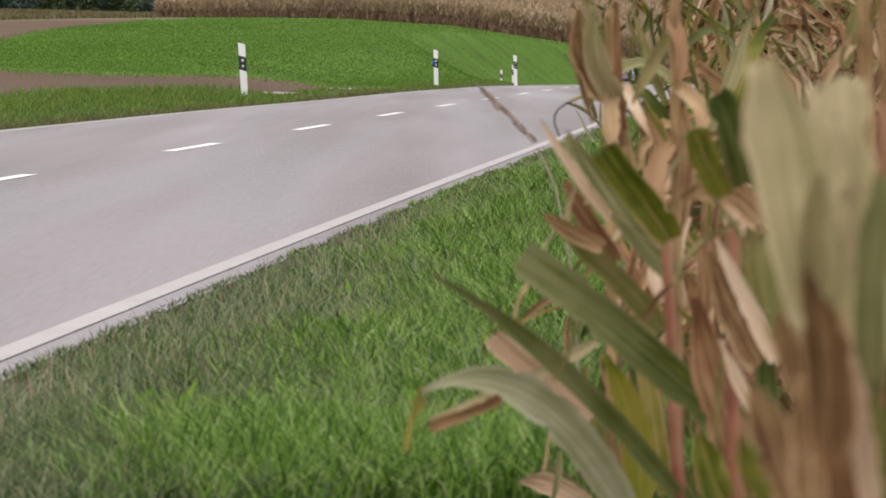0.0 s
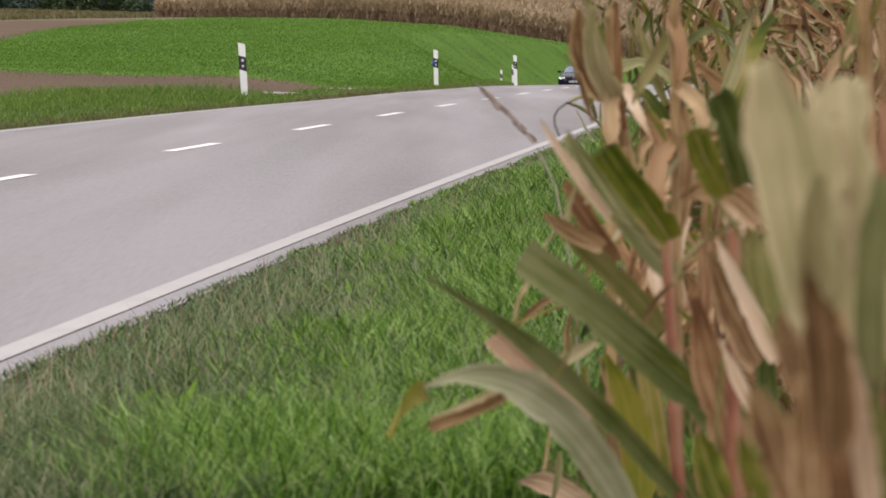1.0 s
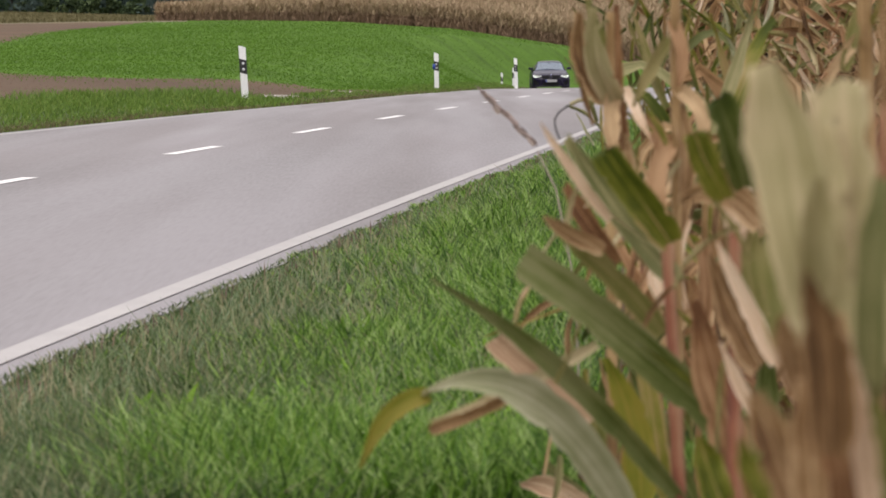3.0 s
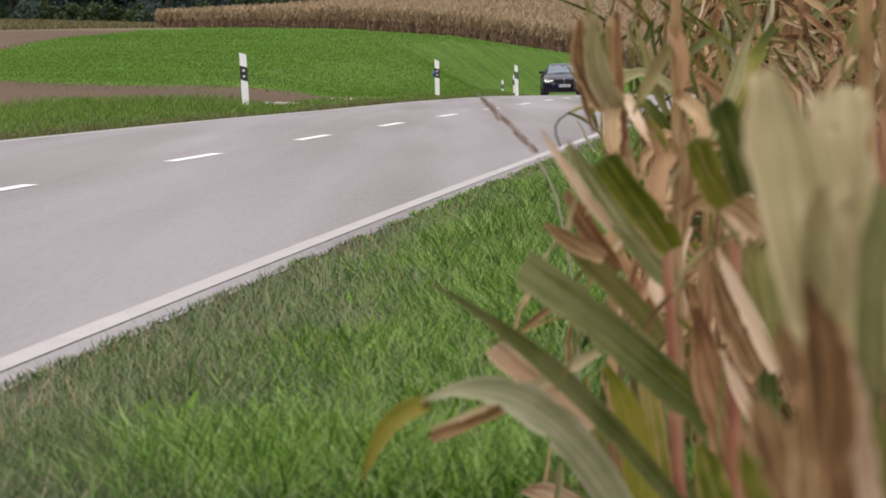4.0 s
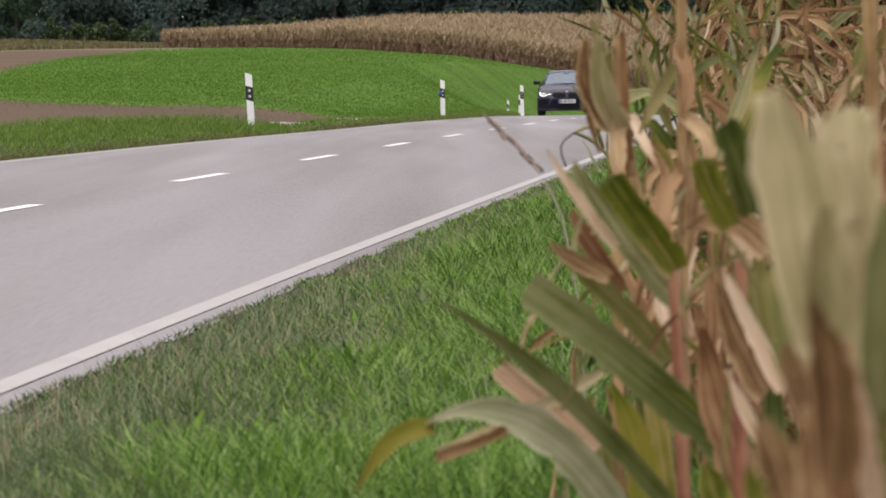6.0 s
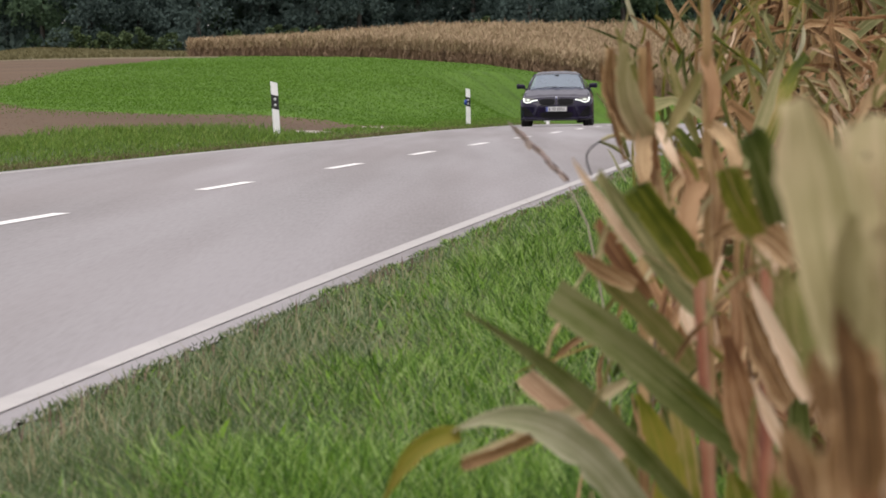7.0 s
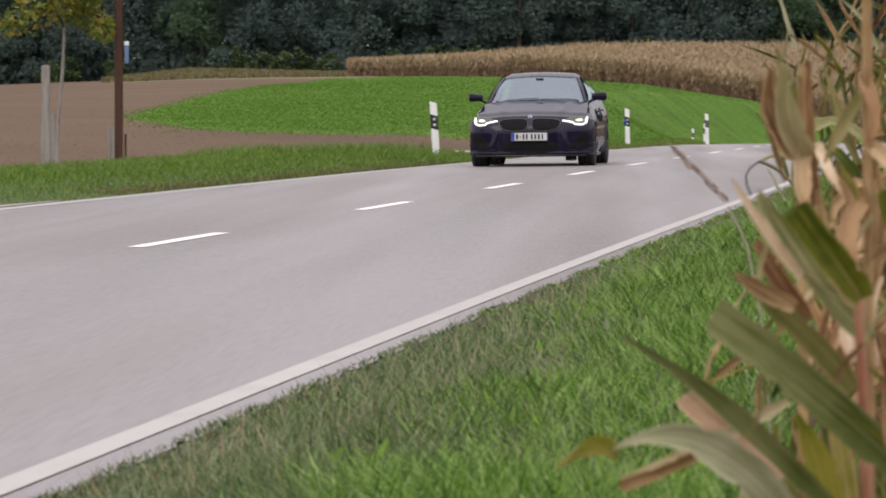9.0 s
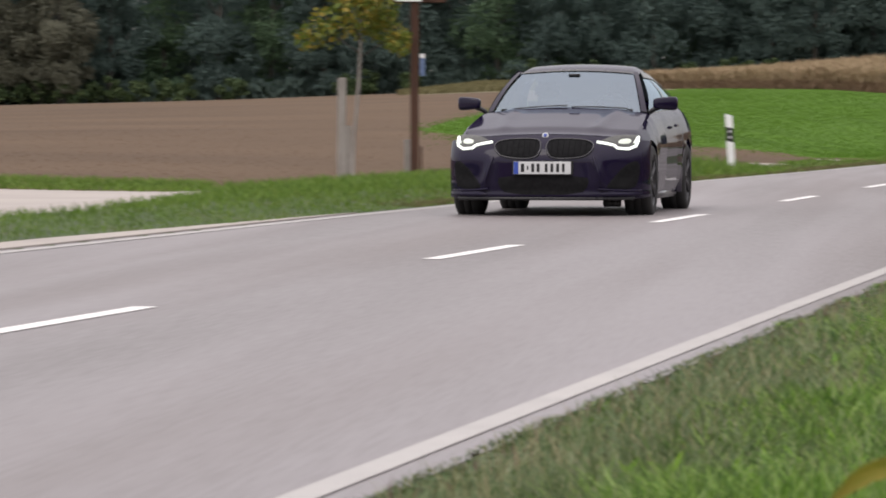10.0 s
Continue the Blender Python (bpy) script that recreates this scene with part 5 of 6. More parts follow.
    bmesh.ops.create_cone(bm, cap_ends=True, segments=24, radius1=0.031, radius2=0.029, depth=0.012)
    bmesh.ops.rotate(bm, verts=bm.verts, cent=(0, 0, 0), matrix=Euler((radians(62), 0, 0)).to_matrix())
    bmesh.ops.translate(bm, verts=bm.verts, vec=on_nose(0, 0.728, 0.004))
    badge = part("round_badge", bm, M_PLATE, car, "round blue and white badge")
    bm = bmesh.new()
    bmesh.ops.create_cone(bm, cap_ends=True, segments=20, radius1=0.018, radius2=0.017, depth=0.006)
    bmesh.ops.rotate(bm, verts=bm.verts, cent=(0, 0, 0), matrix=Euler((radians(62), 0, 0)).to_matrix())
    bmesh.ops.translate(bm, verts=bm.verts, vec=on_nose(0, 0.732, 0.012))
    part("badge_centre", bm, M_BLUE, badge)
    # number plate, its characters as plain bars
    yp = nose(0.26, 0.45) - 0.045
    pl = part("number_plate", flat_box(-0.26, 0.26, yp - 0.004, yp + 0.03, 0.393, 0.503, 0.003), M_PLATE, car, "white number plate", shade=False)
    part("plate_band", flat_box(-0.258, -0.215, yp - 0.007, yp - 0.003, 0.395, 0.501), M_BLUE, pl, "blue end band", shade=False)
    for x, w in ((-0.178, 0.05), (-0.132, 0.022), (-0.085, 0.042), (-0.036, 0.042), (0.037, 0.040), (0.089, 0.040), (0.141, 0.040), (0.193, 0.036)):
        hh = 0.036 if w > 0.03 else 0.016
        w *= 0.62
        part("bar", flat_box(x - w / 2, x + w / 2, yp - 0.007, yp - 0.003, 0.448 - hh, 0.448 + hh), M_TRIM, pl, shade=False)
    part("plate_holder", flat_box(-0.275, 0.275, yp + 0.02, yp + 0.08, 0.385, 0.51, 0.006), M_TRIM, car, shade=False)
    # underside, cabin
    part("underbody", flat_box(-0.74, 0.74, -0.55, 3.5, 0.185, 0.30, 0.02), M_TRIM, car)
    part("bulkhead", flat_box(-0.68, 0.68, 0.40, 0.62, 0.30, 0.80, 0.02), M_TRIM, car)
    part("dashboard", flat_box(-0.66, 0.66, 0.68, 1.08, 0.74, 0.965, 0.04), M_CABIN, car)
    part("steering_wheel", tube([(0.36 + 0.18 * math.cos(a * 0.3), 1.16 + 0.05 * math.sin(a * 0.3), 0.93 + 0.17 * math.sin(a * 0.3)) for a in range(21)], 0.014, 6, True), M_CABIN, car)
    for s in (-0.36, 0.36):
        st = part("front_seat", flat_box(s - 0.24, s + 0.24, 1.85, 2.0, 0.4, 1.04, 0.06), M_CABIN, car)
        part("headrest", flat_box(s - 0.12, s + 0.12, 1.93, 2.02, 1.06, 1.22, 0.04), M_CABIN, st)
    part("rear_bench", flat_box(-0.55, 0.55, 2.5, 2.65, 0.4, 1.0, 0.06), M_CABIN, car)
    part("rear_view_mirror", flat_box(-0.06, 0.06, 1.25, 1.275, 1.265, 1.29, 0.010), M_TRIM, car)
    part("parcel_shelf", flat_box(-0.6, 0.6, 2.65, 3.3, 0.93, 0.97, 0.01), M_CABIN, car)
    for a, b in ((-0.46, 0.02), (0.06, 0.55)):
        part("wiper", tube([screen((0.5 + (a + (b - a) * k / 6) / 1.42), 0.012 + 0.028 * k / 6) + Vector((0, -0.010, 0.008)) for k in range(7)], 0.006), M_TRIM, car)
    tagged(car, "dark violet-black two-door coupe with lit headlamps driving on the road", "car")
    for ob in car.children_recursive:
        ob.data.transform(Matrix.Diagonal((1, 1, 1.027, 1)))
    wheels = [wheel(car, x, y) for x, y in ((-0.785, 0.0), (0.785, 0.0), (-0.795, 2.741), (0.795, 2.741))]
    return car, wheels


car, car_wheels = coupe()


# ---- the nearest maize ----


def near_maize():
    made = {}
    made['leaning'] = maize_plant(0.322, 5.80, (0.58, -0.03, 0.0105, M_STALK_RED), [
        (0.060, 0.351, -0.087, 0.486, -0.230, 0.584, 0.050, -0.12, 0.05, "deep", 0.95),
        (-0.005, 0.243, -0.170, 0.466, -0.336, 0.559, 0.028, 0.00, 0.08, "deep", 0.15),
        (-0.068, 0.221, -0.204, 0.480, -0.352, 0.405, 0.050, 0.00, 0.12, "frost", 0.1),
        (-0.127, 0.352, -0.202, 0.413, -0.259, 0.468, 0.031, 0.10, 0.00, "cream", 0.9),
        (-0.125, 0.468, -0.241, 0.397, -0.341, 0.359, 0.018, -0.04, 0.02, "wide", 0.9),
        (-0.234, 0.402, -0.288, 0.376, -0.343, 0.356, 0.016, -0.06, 0.02, "brown", 0.9),
        (-0.106, 0.625, -0.167, 0.700, -0.197, 0.753, 0.015, 0.00, 0.02, "cream", 0.1),
        (-0.014, 0.538, -0.103, 0.638, -0.159, 0.736, 0.036, 0.05, 0.00, "pale", 0.4),
        (-0.027, 0.595, -0.075, 0.663, -0.117, 0.724, 0.043, 0.00, 0.05, "green", 0.9),
        (-0.030, 0.471, -0.101, 0.566, -0.171, 0.611, 0.034, 0.10, 0.03, "olive", 0.5),
        (-0.087, 0.562, -0.125, 0.607, -0.163, 0.668, 0.027, 0.15, 0.00, "rust", 0.5),
        (-0.113, 0.582, -0.163, 0.609, -0.191, 0.632, 0.022, 0.05, 0.02, "tan", 0.3),
    ], 'half-dry maize plant leaning over the grass verge', 1)
    made['husked'] = maize_plant(0.263, 6.90, (0.89, -0.005, 0.010, M_STALK), [
        (-0.003, 0.765, -0.053, 0.818, -0.048, 0.905, 0.051, 0.00, 0.03, "tan", 0.3),
        (0.006, 0.763, -0.039, 0.823, -0.029, 0.914, 0.040, 0.00, 0.06, "wide", 0.3),
        (0.003, 0.777, -0.008, 0.839, -0.040, 0.937, 0.025, 0.10, 0.00, "olive", 0.2),
        (0.017, 0.691, -0.003, 0.840, 0.006, 0.918, 0.019, 0.00, 0.00, "rust", 0.5),
        (-0.001, 0.778, -0.017, 0.744, 0.000, 0.689, 0.031, 0.00, 0.03, "tan", 0.5),
        (0.017, 0.787, 0.028, 0.761, 0.057, 0.700, 0.016, 0.00, 0.05, "cream", 0.3),
        (0.048, 0.742, 0.100, 0.696, 0.061, 0.613, 0.030, 0.10, 0.00, "rust", 0.5),
        (0.013, 0.717, 0.017, 0.657, 0.048, 0.593, 0.024, 0.00, 0.00, "tan", 0.4),
        (0.004, 0.689, -0.026, 0.649, 0.004, 0.591, 0.019, 0.10, 0.00, "rust", 0.3),
        (0.061, 0.627, 0.030, 0.565, 0.070, 0.503, 0.032, 0.10, 0.00, "brown", 0.5),
    ], 'withered leaves and husks of a broken maize plant', 2)
    made['sheaf'] = maize_plant(0.341, 6.40, (2.0, -0.02, 0.0085, M_STALK), [
        (-0.008, 0.792, 0.049, 0.757, 0.016, 0.715, 0.024, 0.00, 0.02, "tan", 0.4),
        (-0.012, 0.719, -0.053, 0.676, -0.027, 0.577, 0.028, 0.00, 0.03, "rust", 0.6),
        (-0.004, 0.759, 0.019, 0.674, -0.012, 0.573, 0.028, 0.00, 0.00, "tan", 0.7),
        (-0.015, 0.865, -0.040, 0.818, -0.065, 0.762, 0.020, 0.10, 0.00, "olive", 0.2),
        (-0.016, 0.889, 0.013, 0.840, -0.011, 0.792, 0.019, 0.00, 0.02, "rust", 0.4),
        (0.034, 0.569, 0.043, 0.507, 0.032, 0.429, 0.028, 0.10, 0.00, "rust", 0.6),
        (-0.020, 0.565, -0.048, 0.545, -0.030, 0.476, 0.024, 0.00, 0.02, "cream", 0.5),
        (-0.043, 0.149, -0.042, 0.276, -0.097, 0.386, 0.053, 0.30, 0.00, "yellow", 0.2),
        (-0.094, 0.153, -0.111, 0.301, -0.128, 0.331, 0.034, 0.30, 0.00, "olive", 0.2),
        (-0.000, 0.160, -0.030, 0.332, -0.043, 0.435, 0.031, 0.40, 0.00, "green", 0.3),
        (0.053, 0.132, -0.006, 0.263, -0.056, 0.359, 0.035, 0.50, 0.00, "deep", 0.2),
    ], 'tall maize plant with dry split leaves', 4)
    made['broken'] = maize_plant(0.340, 5.20, (0.62, 0.0, 0.010, M_STALK_RED), [
        (-0.010, 0.674, -0.042, 0.719, -0.051, 0.755, 0.034, 0.00, 0.03, "green", 0.9),
        (0.012, 0.687, -0.005, 0.745, -0.028, 0.796, 0.037, 0.00, 0.05, "deep", 0.9),
        (0.033, 0.639, -0.015, 0.701, -0.065, 0.668, 0.035, 0.05, 0.02, "tan", 0.2),
        (0.030, 0.480, 0.001, 0.520, -0.032, 0.612, 0.047, 0.00, 0.03, "tan", 0.15),
        (0.040, 0.487, 0.003, 0.571, -0.026, 0.629, 0.021, -0.10, 0.00, "cream", 0.2),
        (0.019, 0.309, -0.005, 0.434, -0.042, 0.553, 0.052, 0.10, 0.00, "rust", 0.3),
        (0.040, 0.384, 0.001, 0.461, -0.022, 0.513, 0.017, -0.10, 0.00, "cream", 0.3),
        (0.013, 0.621, -0.004, 0.678, 0.021, 0.748, 0.027, 0.10, 0.00, "cream", 0.3),
        (-0.010, 0.309, -0.034, 0.357, -0.041, 0.398, 0.038, 0.00, 0.00, "green", 0.3),
        (0.027, 0.288, 0.013, 0.367, 0.013, 0.432, 0.030, 0.20, 0.00, "deep", 0.2),
        (0.044, 0.521, 0.020, 0.589, 0.037, 0.630, 0.030, 0.20, 0.00, "olive", 0.4),
    ], 'maize plant with green cut leaf ends and cream folds', 3)
    made['drooping'] = maize_plant(0.271, 2.75, (0.80, 0.0, 0.0042, M_STALK_RED), [
        (-0.032, 0.665, -0.054, 0.762, -0.070, 0.847, 0.047, 0.00, 0.00, "wide", 0.5),
        (-0.002, 0.644, -0.009, 0.737, -0.013, 0.833, 0.051, 0.10, -0.02, "wide", 0.85),
        (-0.023, 0.653, -0.028, 0.719, -0.033, 0.811, 0.044, 0.12, 0.00, "wide", 0.6),
        (-0.039, 0.689, -0.046, 0.731, -0.042, 0.773, 0.021, 0.00, 0.03, "wide", 0.5),
        (-0.045, 0.644, -0.054, 0.684, -0.049, 0.739, 0.022, 0.15, -0.03, "olive", 0.7),
        (-0.011, 0.637, -0.020, 0.692, -0.005, 0.774, 0.021, -0.05, 0.02, "pale", 0.6),
        (0.000, 0.618, -0.012, 0.683, -0.013, 0.719, 0.029, 0.10, -0.02, "olive", 0.6),
        (0.036, 0.695, 0.028, 0.780, 0.030, 0.896, 0.008, 0.30, 0.00, "tan", 0.8),
    ], 'tall maize plant with broad pale drooping leaves', 5)
    made['withered'] = maize_plant(0.219, 2.60, (0.55, 0.0, 0.005, M_STALK), [
        (0.004, 0.615, 0.003, 0.678, -0.011, 0.724, 0.030, -0.03, 0.02, "brown", 0.1),
        (0.023, 0.588, 0.016, 0.642, 0.016, 0.693, 0.023, 0.05, 0.00, "tan", 0.3),
        (0.031, 0.579, 0.022, 0.632, 0.016, 0.685, 0.015, 0.00, 0.02, "cream", 0.3),
        (0.007, 0.559, 0.007, 0.602, -0.001, 0.651, 0.026, 0.10, 0.00, "tan", 0.5),
        (0.023, 0.561, 0.016, 0.594, 0.014, 0.641, 0.025, 0.05, 0.01, "rust", 0.5),
        (0.004, 0.553, -0.016, 0.607, -0.026, 0.640, 0.027, 0.15, 0.00, "tan", 0.4),
        (0.003, 0.537, -0.019, 0.574, -0.025, 0.596, 0.016, 0.30, 0.00, "green", 0.3),
        (0.051, 0.559, 0.042, 0.602, 0.042, 0.651, 0.021, 0.10, 0.00, "olive", 0.4),
        (0.006, 0.630, -0.006, 0.660, -0.004, 0.683, 0.016, 0.20, 0.00, "tan", 0.4),
    ], 'withered brown maize leaves hanging close together', 15)
    made['scraps'] = maize_plant(0.223, 7.80, None, [
        (0.035, 0.033, -0.041, 0.099, -0.091, 0.088, 0.039, 0.00, 0.02, "cream", 0.3),
        (0.030, 0.058, -0.037, 0.104, -0.035, 0.125, 0.022, 0.00, 0.00, "pale", 0.2),
        (-0.010, 0.414, -0.068, 0.393, -0.091, 0.356, 0.013, 0.00, 0.00, "brown", 0.3),
        (0.099, 0.033, 0.044, 0.111, 0.010, 0.096, 0.030, 0.00, 0.00, "brown", 0.3),
    ], 'curled scraps of dead maize leaf on the grass', 24)
    made['right'] = maize_plant(0.690, 7.00, (2.1, -0.07, 0.014, M_STALK), [
        (-0.035, 0.866, -0.070, 0.839, -0.102, 0.774, 0.020, 0.00, 0.00, "tan", 0.2),
        (-0.018, 0.742, -0.062, 0.689, -0.086, 0.585, 0.034, 0.00, 0.00, "rust", 0.2),
        (-0.062, 0.813, -0.049, 0.866, -0.025, 0.952, 0.022, 0.00, 0.00, "olive", 0.2),
        (-0.027, 0.423, -0.053, 0.317, -0.071, 0.139, 0.070, 0.00, 0.00, "brown", 0.2),
    ], 'tall maize plant with a thick tan stalk', 6)
    made['upright_shreds'] = shreds(0.60, 12.5, (-0.20, 0.28), (0.50, 1.0), 150, 0.0, 0.5, ("olive", "green", "pale", "frost", "tan", "deep"), (0.006, 0.016), 61, 'thin green and dry maize leaf shreds standing upright')
    made['tangled_shreds'] = shreds(1.06, 13.5, (-0.30, 0.34), (0.45, 1.05), 280, 2.4, 0.9, ("tan", "wide", "rust", "brown", "olive", "cream", "rust"), (0.006, 0.020), 62, 'thin dry tangled maize leaf shreds')
    made['low_tangle'] = shreds(0.47, 8.3, (-0.08, 0.22), (-0.02, 0.46), 46, 0.2, 0.8, ("deep", "rust", "green", "deep", "brown", "olive"), (0.014, 0.03), 63, 'dark tangle of low maize leaves and stems')
    made['torn_strips'] = shreds(0.43, 7.6, (-0.11, 0.12), (0.36, 0.72), 56, 3.0, 0.5, ("rust", "tan", "brown", "tan", "cream", "brown"), (0.007, 0.022), 64, 'torn dry maize leaf strips along a stalk')
    made['under_0'] = maize_plant(0.362, 8.50, (0.42, 0.02, 0.009, M_STALK_RED), [
        (0.022, -0.034, -0.065, 0.159, -0.032, 0.331, 0.052, 0.00, 0.00, "deep", 0.2),
        (-0.011, -0.013, 0.065, 0.181, 0.043, 0.396, 0.045, 0.00, 0.00, "brown", 0.2),
        (0.000, 0.073, -0.086, 0.181, -0.129, 0.084, 0.041, 0.00, 0.00, "deep", 0.2),
        (0.000, 0.181, 0.075, 0.288, 0.118, 0.159, 0.045, 0.00, 0.00, "rust", 0.2),
        (0.005, 0.245, -0.054, 0.374, -0.097, 0.288, 0.041, 0.00, 0.00, "deep", 0.2),
        (0.000, 0.331, 0.043, 0.471, 0.097, 0.428, 0.038, 0.00, 0.00, "brown", 0.2),
        (0.000, 0.428, -0.043, 0.525, -0.075, 0.439, 0.036, 0.00, 0.00, "green", 0.2),
        (0.000, -0.034, -0.022, 0.095, -0.075, 0.019, 0.050, 0.00, 0.00, "brown", 0.2),
    ], 'crowded low leaves of a maize plant at the field edge', 20)
    made['under_1'] = maize_plant(0.452, 8.90, (0.42, 0.02, 0.009, M_STALK_RED), [
        (0.023, -0.076, -0.068, 0.127, -0.034, 0.307, 0.054, 0.00, 0.00, "deep", 0.2),
        (-0.011, -0.054, 0.068, 0.149, 0.045, 0.375, 0.047, 0.00, 0.00, "brown", 0.2),
        (0.000, 0.037, -0.090, 0.149, -0.135, 0.048, 0.043, 0.00, 0.00, "deep", 0.2),
        (0.000, 0.149, 0.079, 0.262, 0.124, 0.127, 0.047, 0.00, 0.00, "rust", 0.2),
        (0.006, 0.217, -0.056, 0.352, -0.101, 0.262, 0.043, 0.00, 0.00, "deep", 0.2),
        (0.000, 0.307, 0.045, 0.453, 0.101, 0.408, 0.040, 0.00, 0.00, "brown", 0.2),
        (0.000, 0.408, -0.045, 0.510, -0.079, 0.420, 0.038, 0.00, 0.00, "green", 0.2),
        (0.000, -0.076, -0.023, 0.059, -0.079, -0.020, 0.052, 0.00, 0.00, "brown", 0.2),
    ], 'crowded low leaves of a maize plant at the field edge', 21)
    made['under_2'] = maize_plant(0.484, 8.20, (0.42, 0.02, 0.009, M_STALK_RED), [
        (0.021, -0.003, -0.062, 0.184, -0.031, 0.350, 0.050, 0.00, 0.00, "deep", 0.2),
        (-0.010, 0.018, 0.062, 0.204, 0.042, 0.412, 0.044, 0.00, 0.00, "brown", 0.2),
        (0.000, 0.101, -0.083, 0.204, -0.125, 0.111, 0.039, 0.00, 0.00, "deep", 0.2),
        (0.000, 0.204, 0.073, 0.308, 0.114, 0.184, 0.044, 0.00, 0.00, "rust", 0.2),
        (0.005, 0.267, -0.052, 0.391, -0.093, 0.308, 0.039, 0.00, 0.00, "deep", 0.2),
        (0.000, 0.350, 0.042, 0.485, 0.093, 0.443, 0.037, 0.00, 0.00, "brown", 0.2),
        (0.000, 0.443, -0.042, 0.537, -0.073, 0.453, 0.035, 0.00, 0.00, "green", 0.2),
        (0.000, -0.003, -0.021, 0.121, -0.073, 0.049, 0.048, 0.00, 0.00, "brown", 0.2),
    ], 'crowded low leaves of a maize plant at the field edge', 22)
    made['under_3'] = maize_plant(0.593, 7.60, (0.42, 0.02, 0.009, M_STALK_RED), [
        (0.019, 0.059, -0.058, 0.232, -0.029, 0.386, 0.046, 0.00, 0.00, "deep", 0.2),
        (-0.010, 0.078, 0.058, 0.252, 0.038, 0.444, 0.040, 0.00, 0.00, "brown", 0.2),
        (0.000, 0.155, -0.077, 0.252, -0.115, 0.165, 0.036, 0.00, 0.00, "deep", 0.2),
        (0.000, 0.252, 0.067, 0.348, 0.106, 0.232, 0.040, 0.00, 0.00, "rust", 0.2),
        (0.005, 0.309, -0.048, 0.425, -0.087, 0.348, 0.036, 0.00, 0.00, "deep", 0.2),
        (0.000, 0.386, 0.038, 0.511, 0.087, 0.473, 0.034, 0.00, 0.00, "brown", 0.2),
        (0.000, 0.473, -0.038, 0.559, -0.067, 0.483, 0.032, 0.00, 0.00, "green", 0.2),
        (0.000, 0.059, -0.019, 0.175, -0.067, 0.107, 0.044, 0.00, 0.00, "brown", 0.2),
    ], 'crowded low leaves of a maize plant at the field edge', 23)
    # the drooping yellow end of the pale arched leaf
    pale = made["leaning"][1][2]
    v, f, uv = ribbon_leaf((0.012, 0, -0.004), (-0.045, -0.01, 0.016), (-0.108, -0.02, -0.050), 0.026, seed=77, steps=12)
    tip = new("leaf_tip", uv_mesh("leaf_tip", v, f, uv, [M_LEAF["yellow"]]))
    tip.parent = pale
    tip.location = (-0.285, -0.156, 0.184)
    tagged(tip, "yellowing drooping leaf end")
    # a grass panicle and a dark curled tendril at the field edge
    stem = new("grass_panicle")
    stem.matrix_world = pose(0.202, 9.6, 0.0)
    part("stem", tube([(0.10, 0, 0.0), (0.08, 0, 0.4), (0.04, 0, 0.604), (0, 0, 0.686)], 0.0018), M_PANICLE, stem)
    rng = np.random.default_rng(3)
    bm = bmesh.new()
    for k in range(150):
        q = rng.uniform(0, 1)
        c = Vector((-0.12 * q, rng.normal(0, 0.006), 0.695 + 0.12 * q)) + Vector((rng.normal(0, 0.0022), 0, rng.normal(0, 0.0022)))
        a = Vector((rng.normal(0, 0.0024), rng.normal(0, 0.002), rng.normal(0, 0.0024)))
        b = Vector((-0.012, 0, 0.012))
        bm.faces.new([bm.verts.new(c - a * 0.4), bm.verts.new(c + b + a * 0.2), bm.verts.new(c + b * 1.2 + a * 0.9), bm.verts.new(c + a)])
    part("seed_head", bm, M_PANICLE, stem, "purplish brown seed head", shade=False)
    tagged(stem, "tall grass stem with a brown seed head at the field edge", "grass stem")
    curl = new("dry_tendril")
    curl.matrix_world = pose(0.303, 9.0, 0.0)
    pale = [(0.057, 0.0, 0.782), (0.034, 0.0, 0.793), (0.011, 0.0, 0.799), (-0.011, 0.0, 0.805), (-0.032, 0.0, 0.802), (-0.048, 0.0, 0.794)]
    part("blade", tube(pale, 0.004), M_LEAF["pale"], curl, "pale dry arched blade")
    part("blade_tip", tube([(-0.046, 0.0, 0.795), (-0.059, 0.0, 0.787), (-0.071, 0.0, 0.778), (-0.079, 0.0, 0.764), (-0.077, 0.0, 0.746), (-0.068, 0.0, 0.723)], 0.0018), M_TRIM, curl, "dark shrivelled blade end")
    part("foot", tube([pale[0], (0.06, 0.0, 0.4), (0.05, 0.0, 0.0)], 0.003), M_SEED, curl)
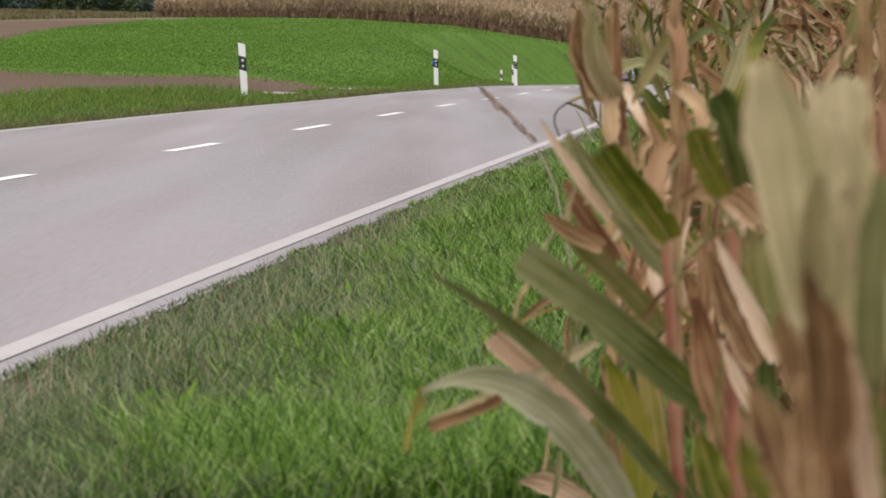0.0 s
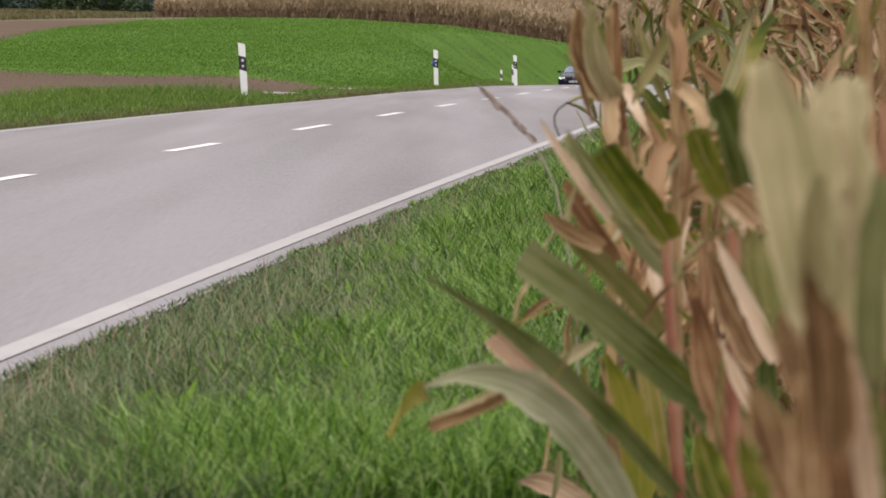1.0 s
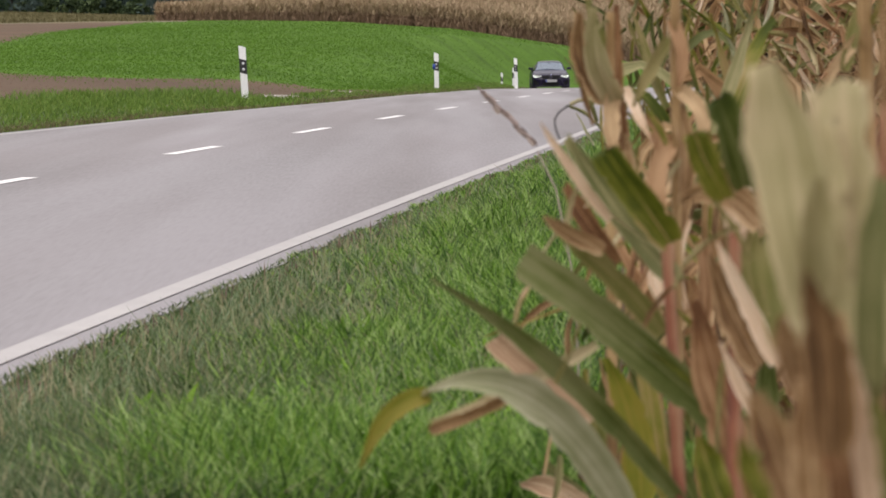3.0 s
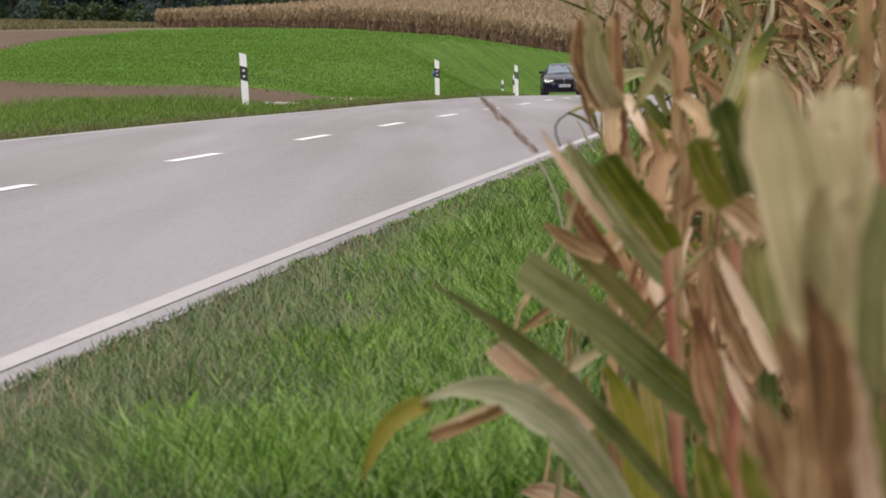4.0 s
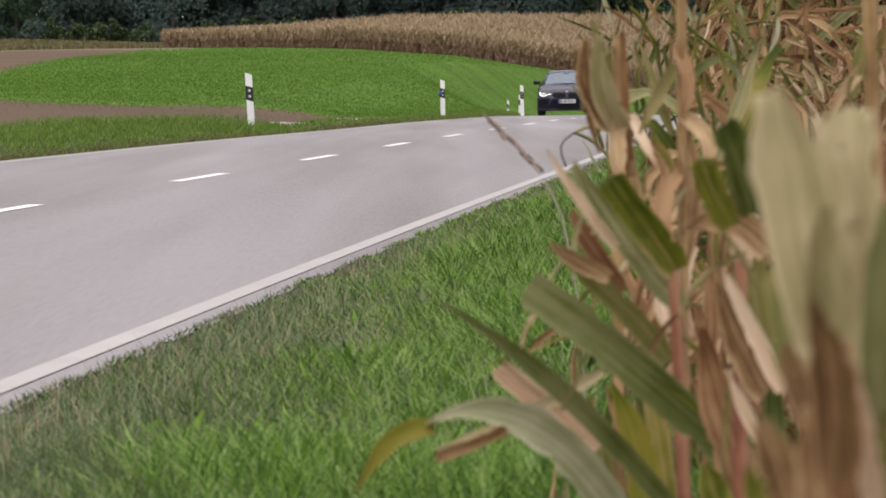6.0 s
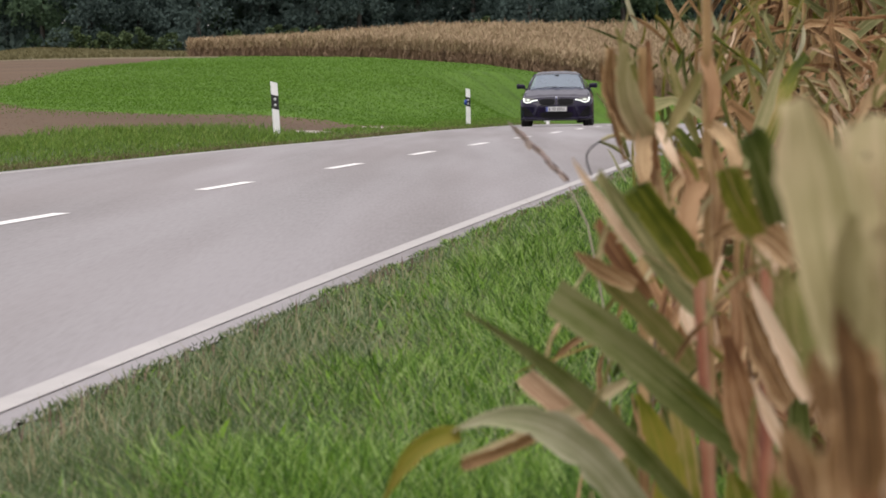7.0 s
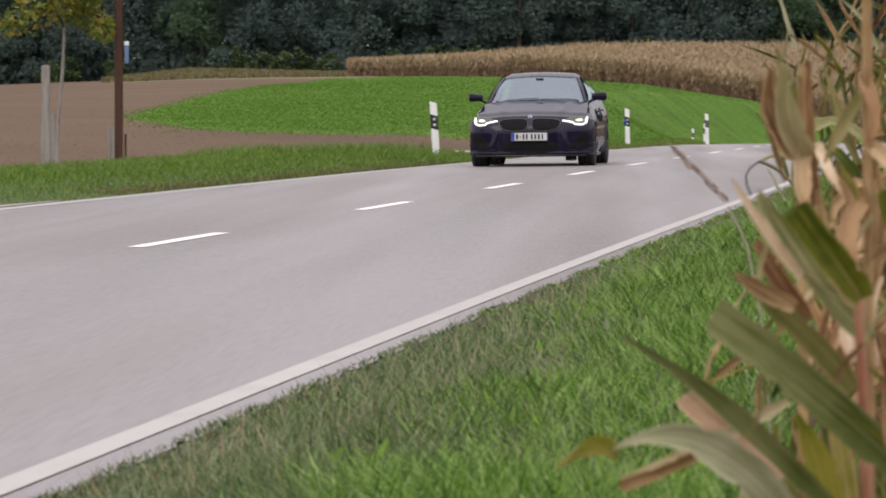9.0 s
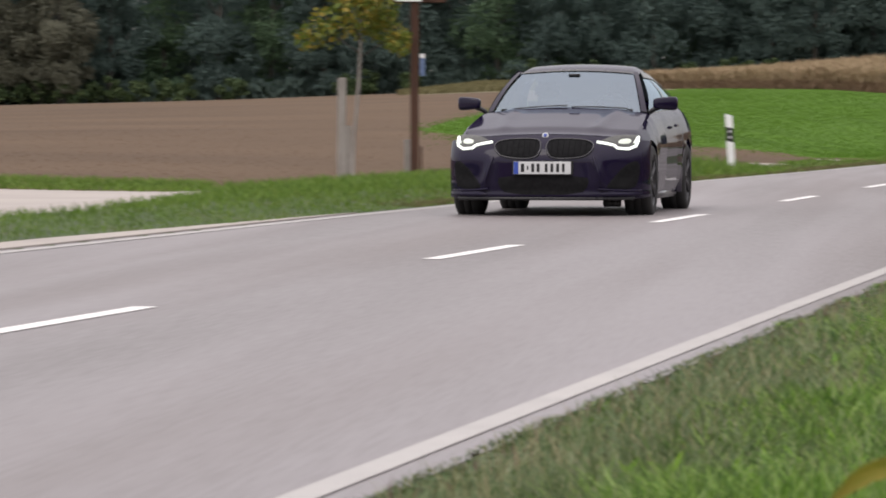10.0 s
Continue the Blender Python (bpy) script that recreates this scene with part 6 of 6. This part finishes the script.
    tagged(curl, "dark dry curled grass blade hanging at the field edge", "grass stem")
    return made


NEAR = near_maize()


# ---- what moves ----
DRIVE = [(0.0, 290.5, -1.3), (0.5, 278.0, -1.25), (1.0, 265.0, -1.3), (1.5, 252.5, -1.5), (2.5, 228.0, -1.65), (4.5, 181.0, -1.5), (6.5, 125.0, -1.28), (7.0, 113.6, -1.37),
         (7.5, 101.9, -1.46), (8.0, 90.2, -1.50), (8.5, 78.3, -1.52), (9.0, 66.1, -1.465), (9.5, 53.5, -1.41), (10.0, 40.9, -1.365)]


def car_place(y, side):
    a = math.degrees(math.atan2(float(centre(y + 2.7) - centre(y)), 2.7))
    return pose(float(centre(y)) + side, y, float(level(y) + tilted(y, side)) - 0.024, 0, -math.degrees(float(tilted(y, -1.0)) * -1), 1.5 - a)


def wheel_rows(wheel):
    at = Matrix.Translation(wheel.location)
    return [(k * 0.1, at @ pose(0, 0, 0, (k * 76) % 360, 0, 0)) for k in range(101)]


def motions():
    walk(car, [(t, car_place(y, side)) for t, y, side in DRIVE])
    for w in car_wheels:
        walk(w, wheel_rows(w))
    # the breeze in the leaves
    leaves = NEAR["leaning"][1]
    for leaf, swing in ((leaves[2], 1.0), (leaves[1], -1.0), (leaves[0], 0.3)):
        at = Matrix.Translation(leaf.location)
        walk(leaf, [(t, at @ pose(0, 0, 0, 0, swing * a, 0)) for t, a in ((0, 0), (0.5, 0.6), (1, 1.0), (1.5, 0.7), (2.5, 0.5), (4.5, -0.2), (6.5, -0.4), (7.5, 0.2), (9, 0.6), (10, 0.2))])
    tip = leaves[2].children[0]
    at = Matrix.Translation(tip.location)
    walk(tip, [(t, at @ pose(0, 0, 0, 0, a, turn)) for t, a, turn in ((0, -6, 68), (0.5, -4, 66), (1, 0, 56), (1.5, -2, 36), (2, -8, 16), (2.5, -20, 4), (4.5, -26, 0), (5.5, -20, 4),
                                                                      (6.5, -14, 0), (7.5, -22, 0), (8, -4, 0), (8.5, -2, 10), (9, 20, 45), (9.4, 16, 40), (10, -2, 0))])


motions()
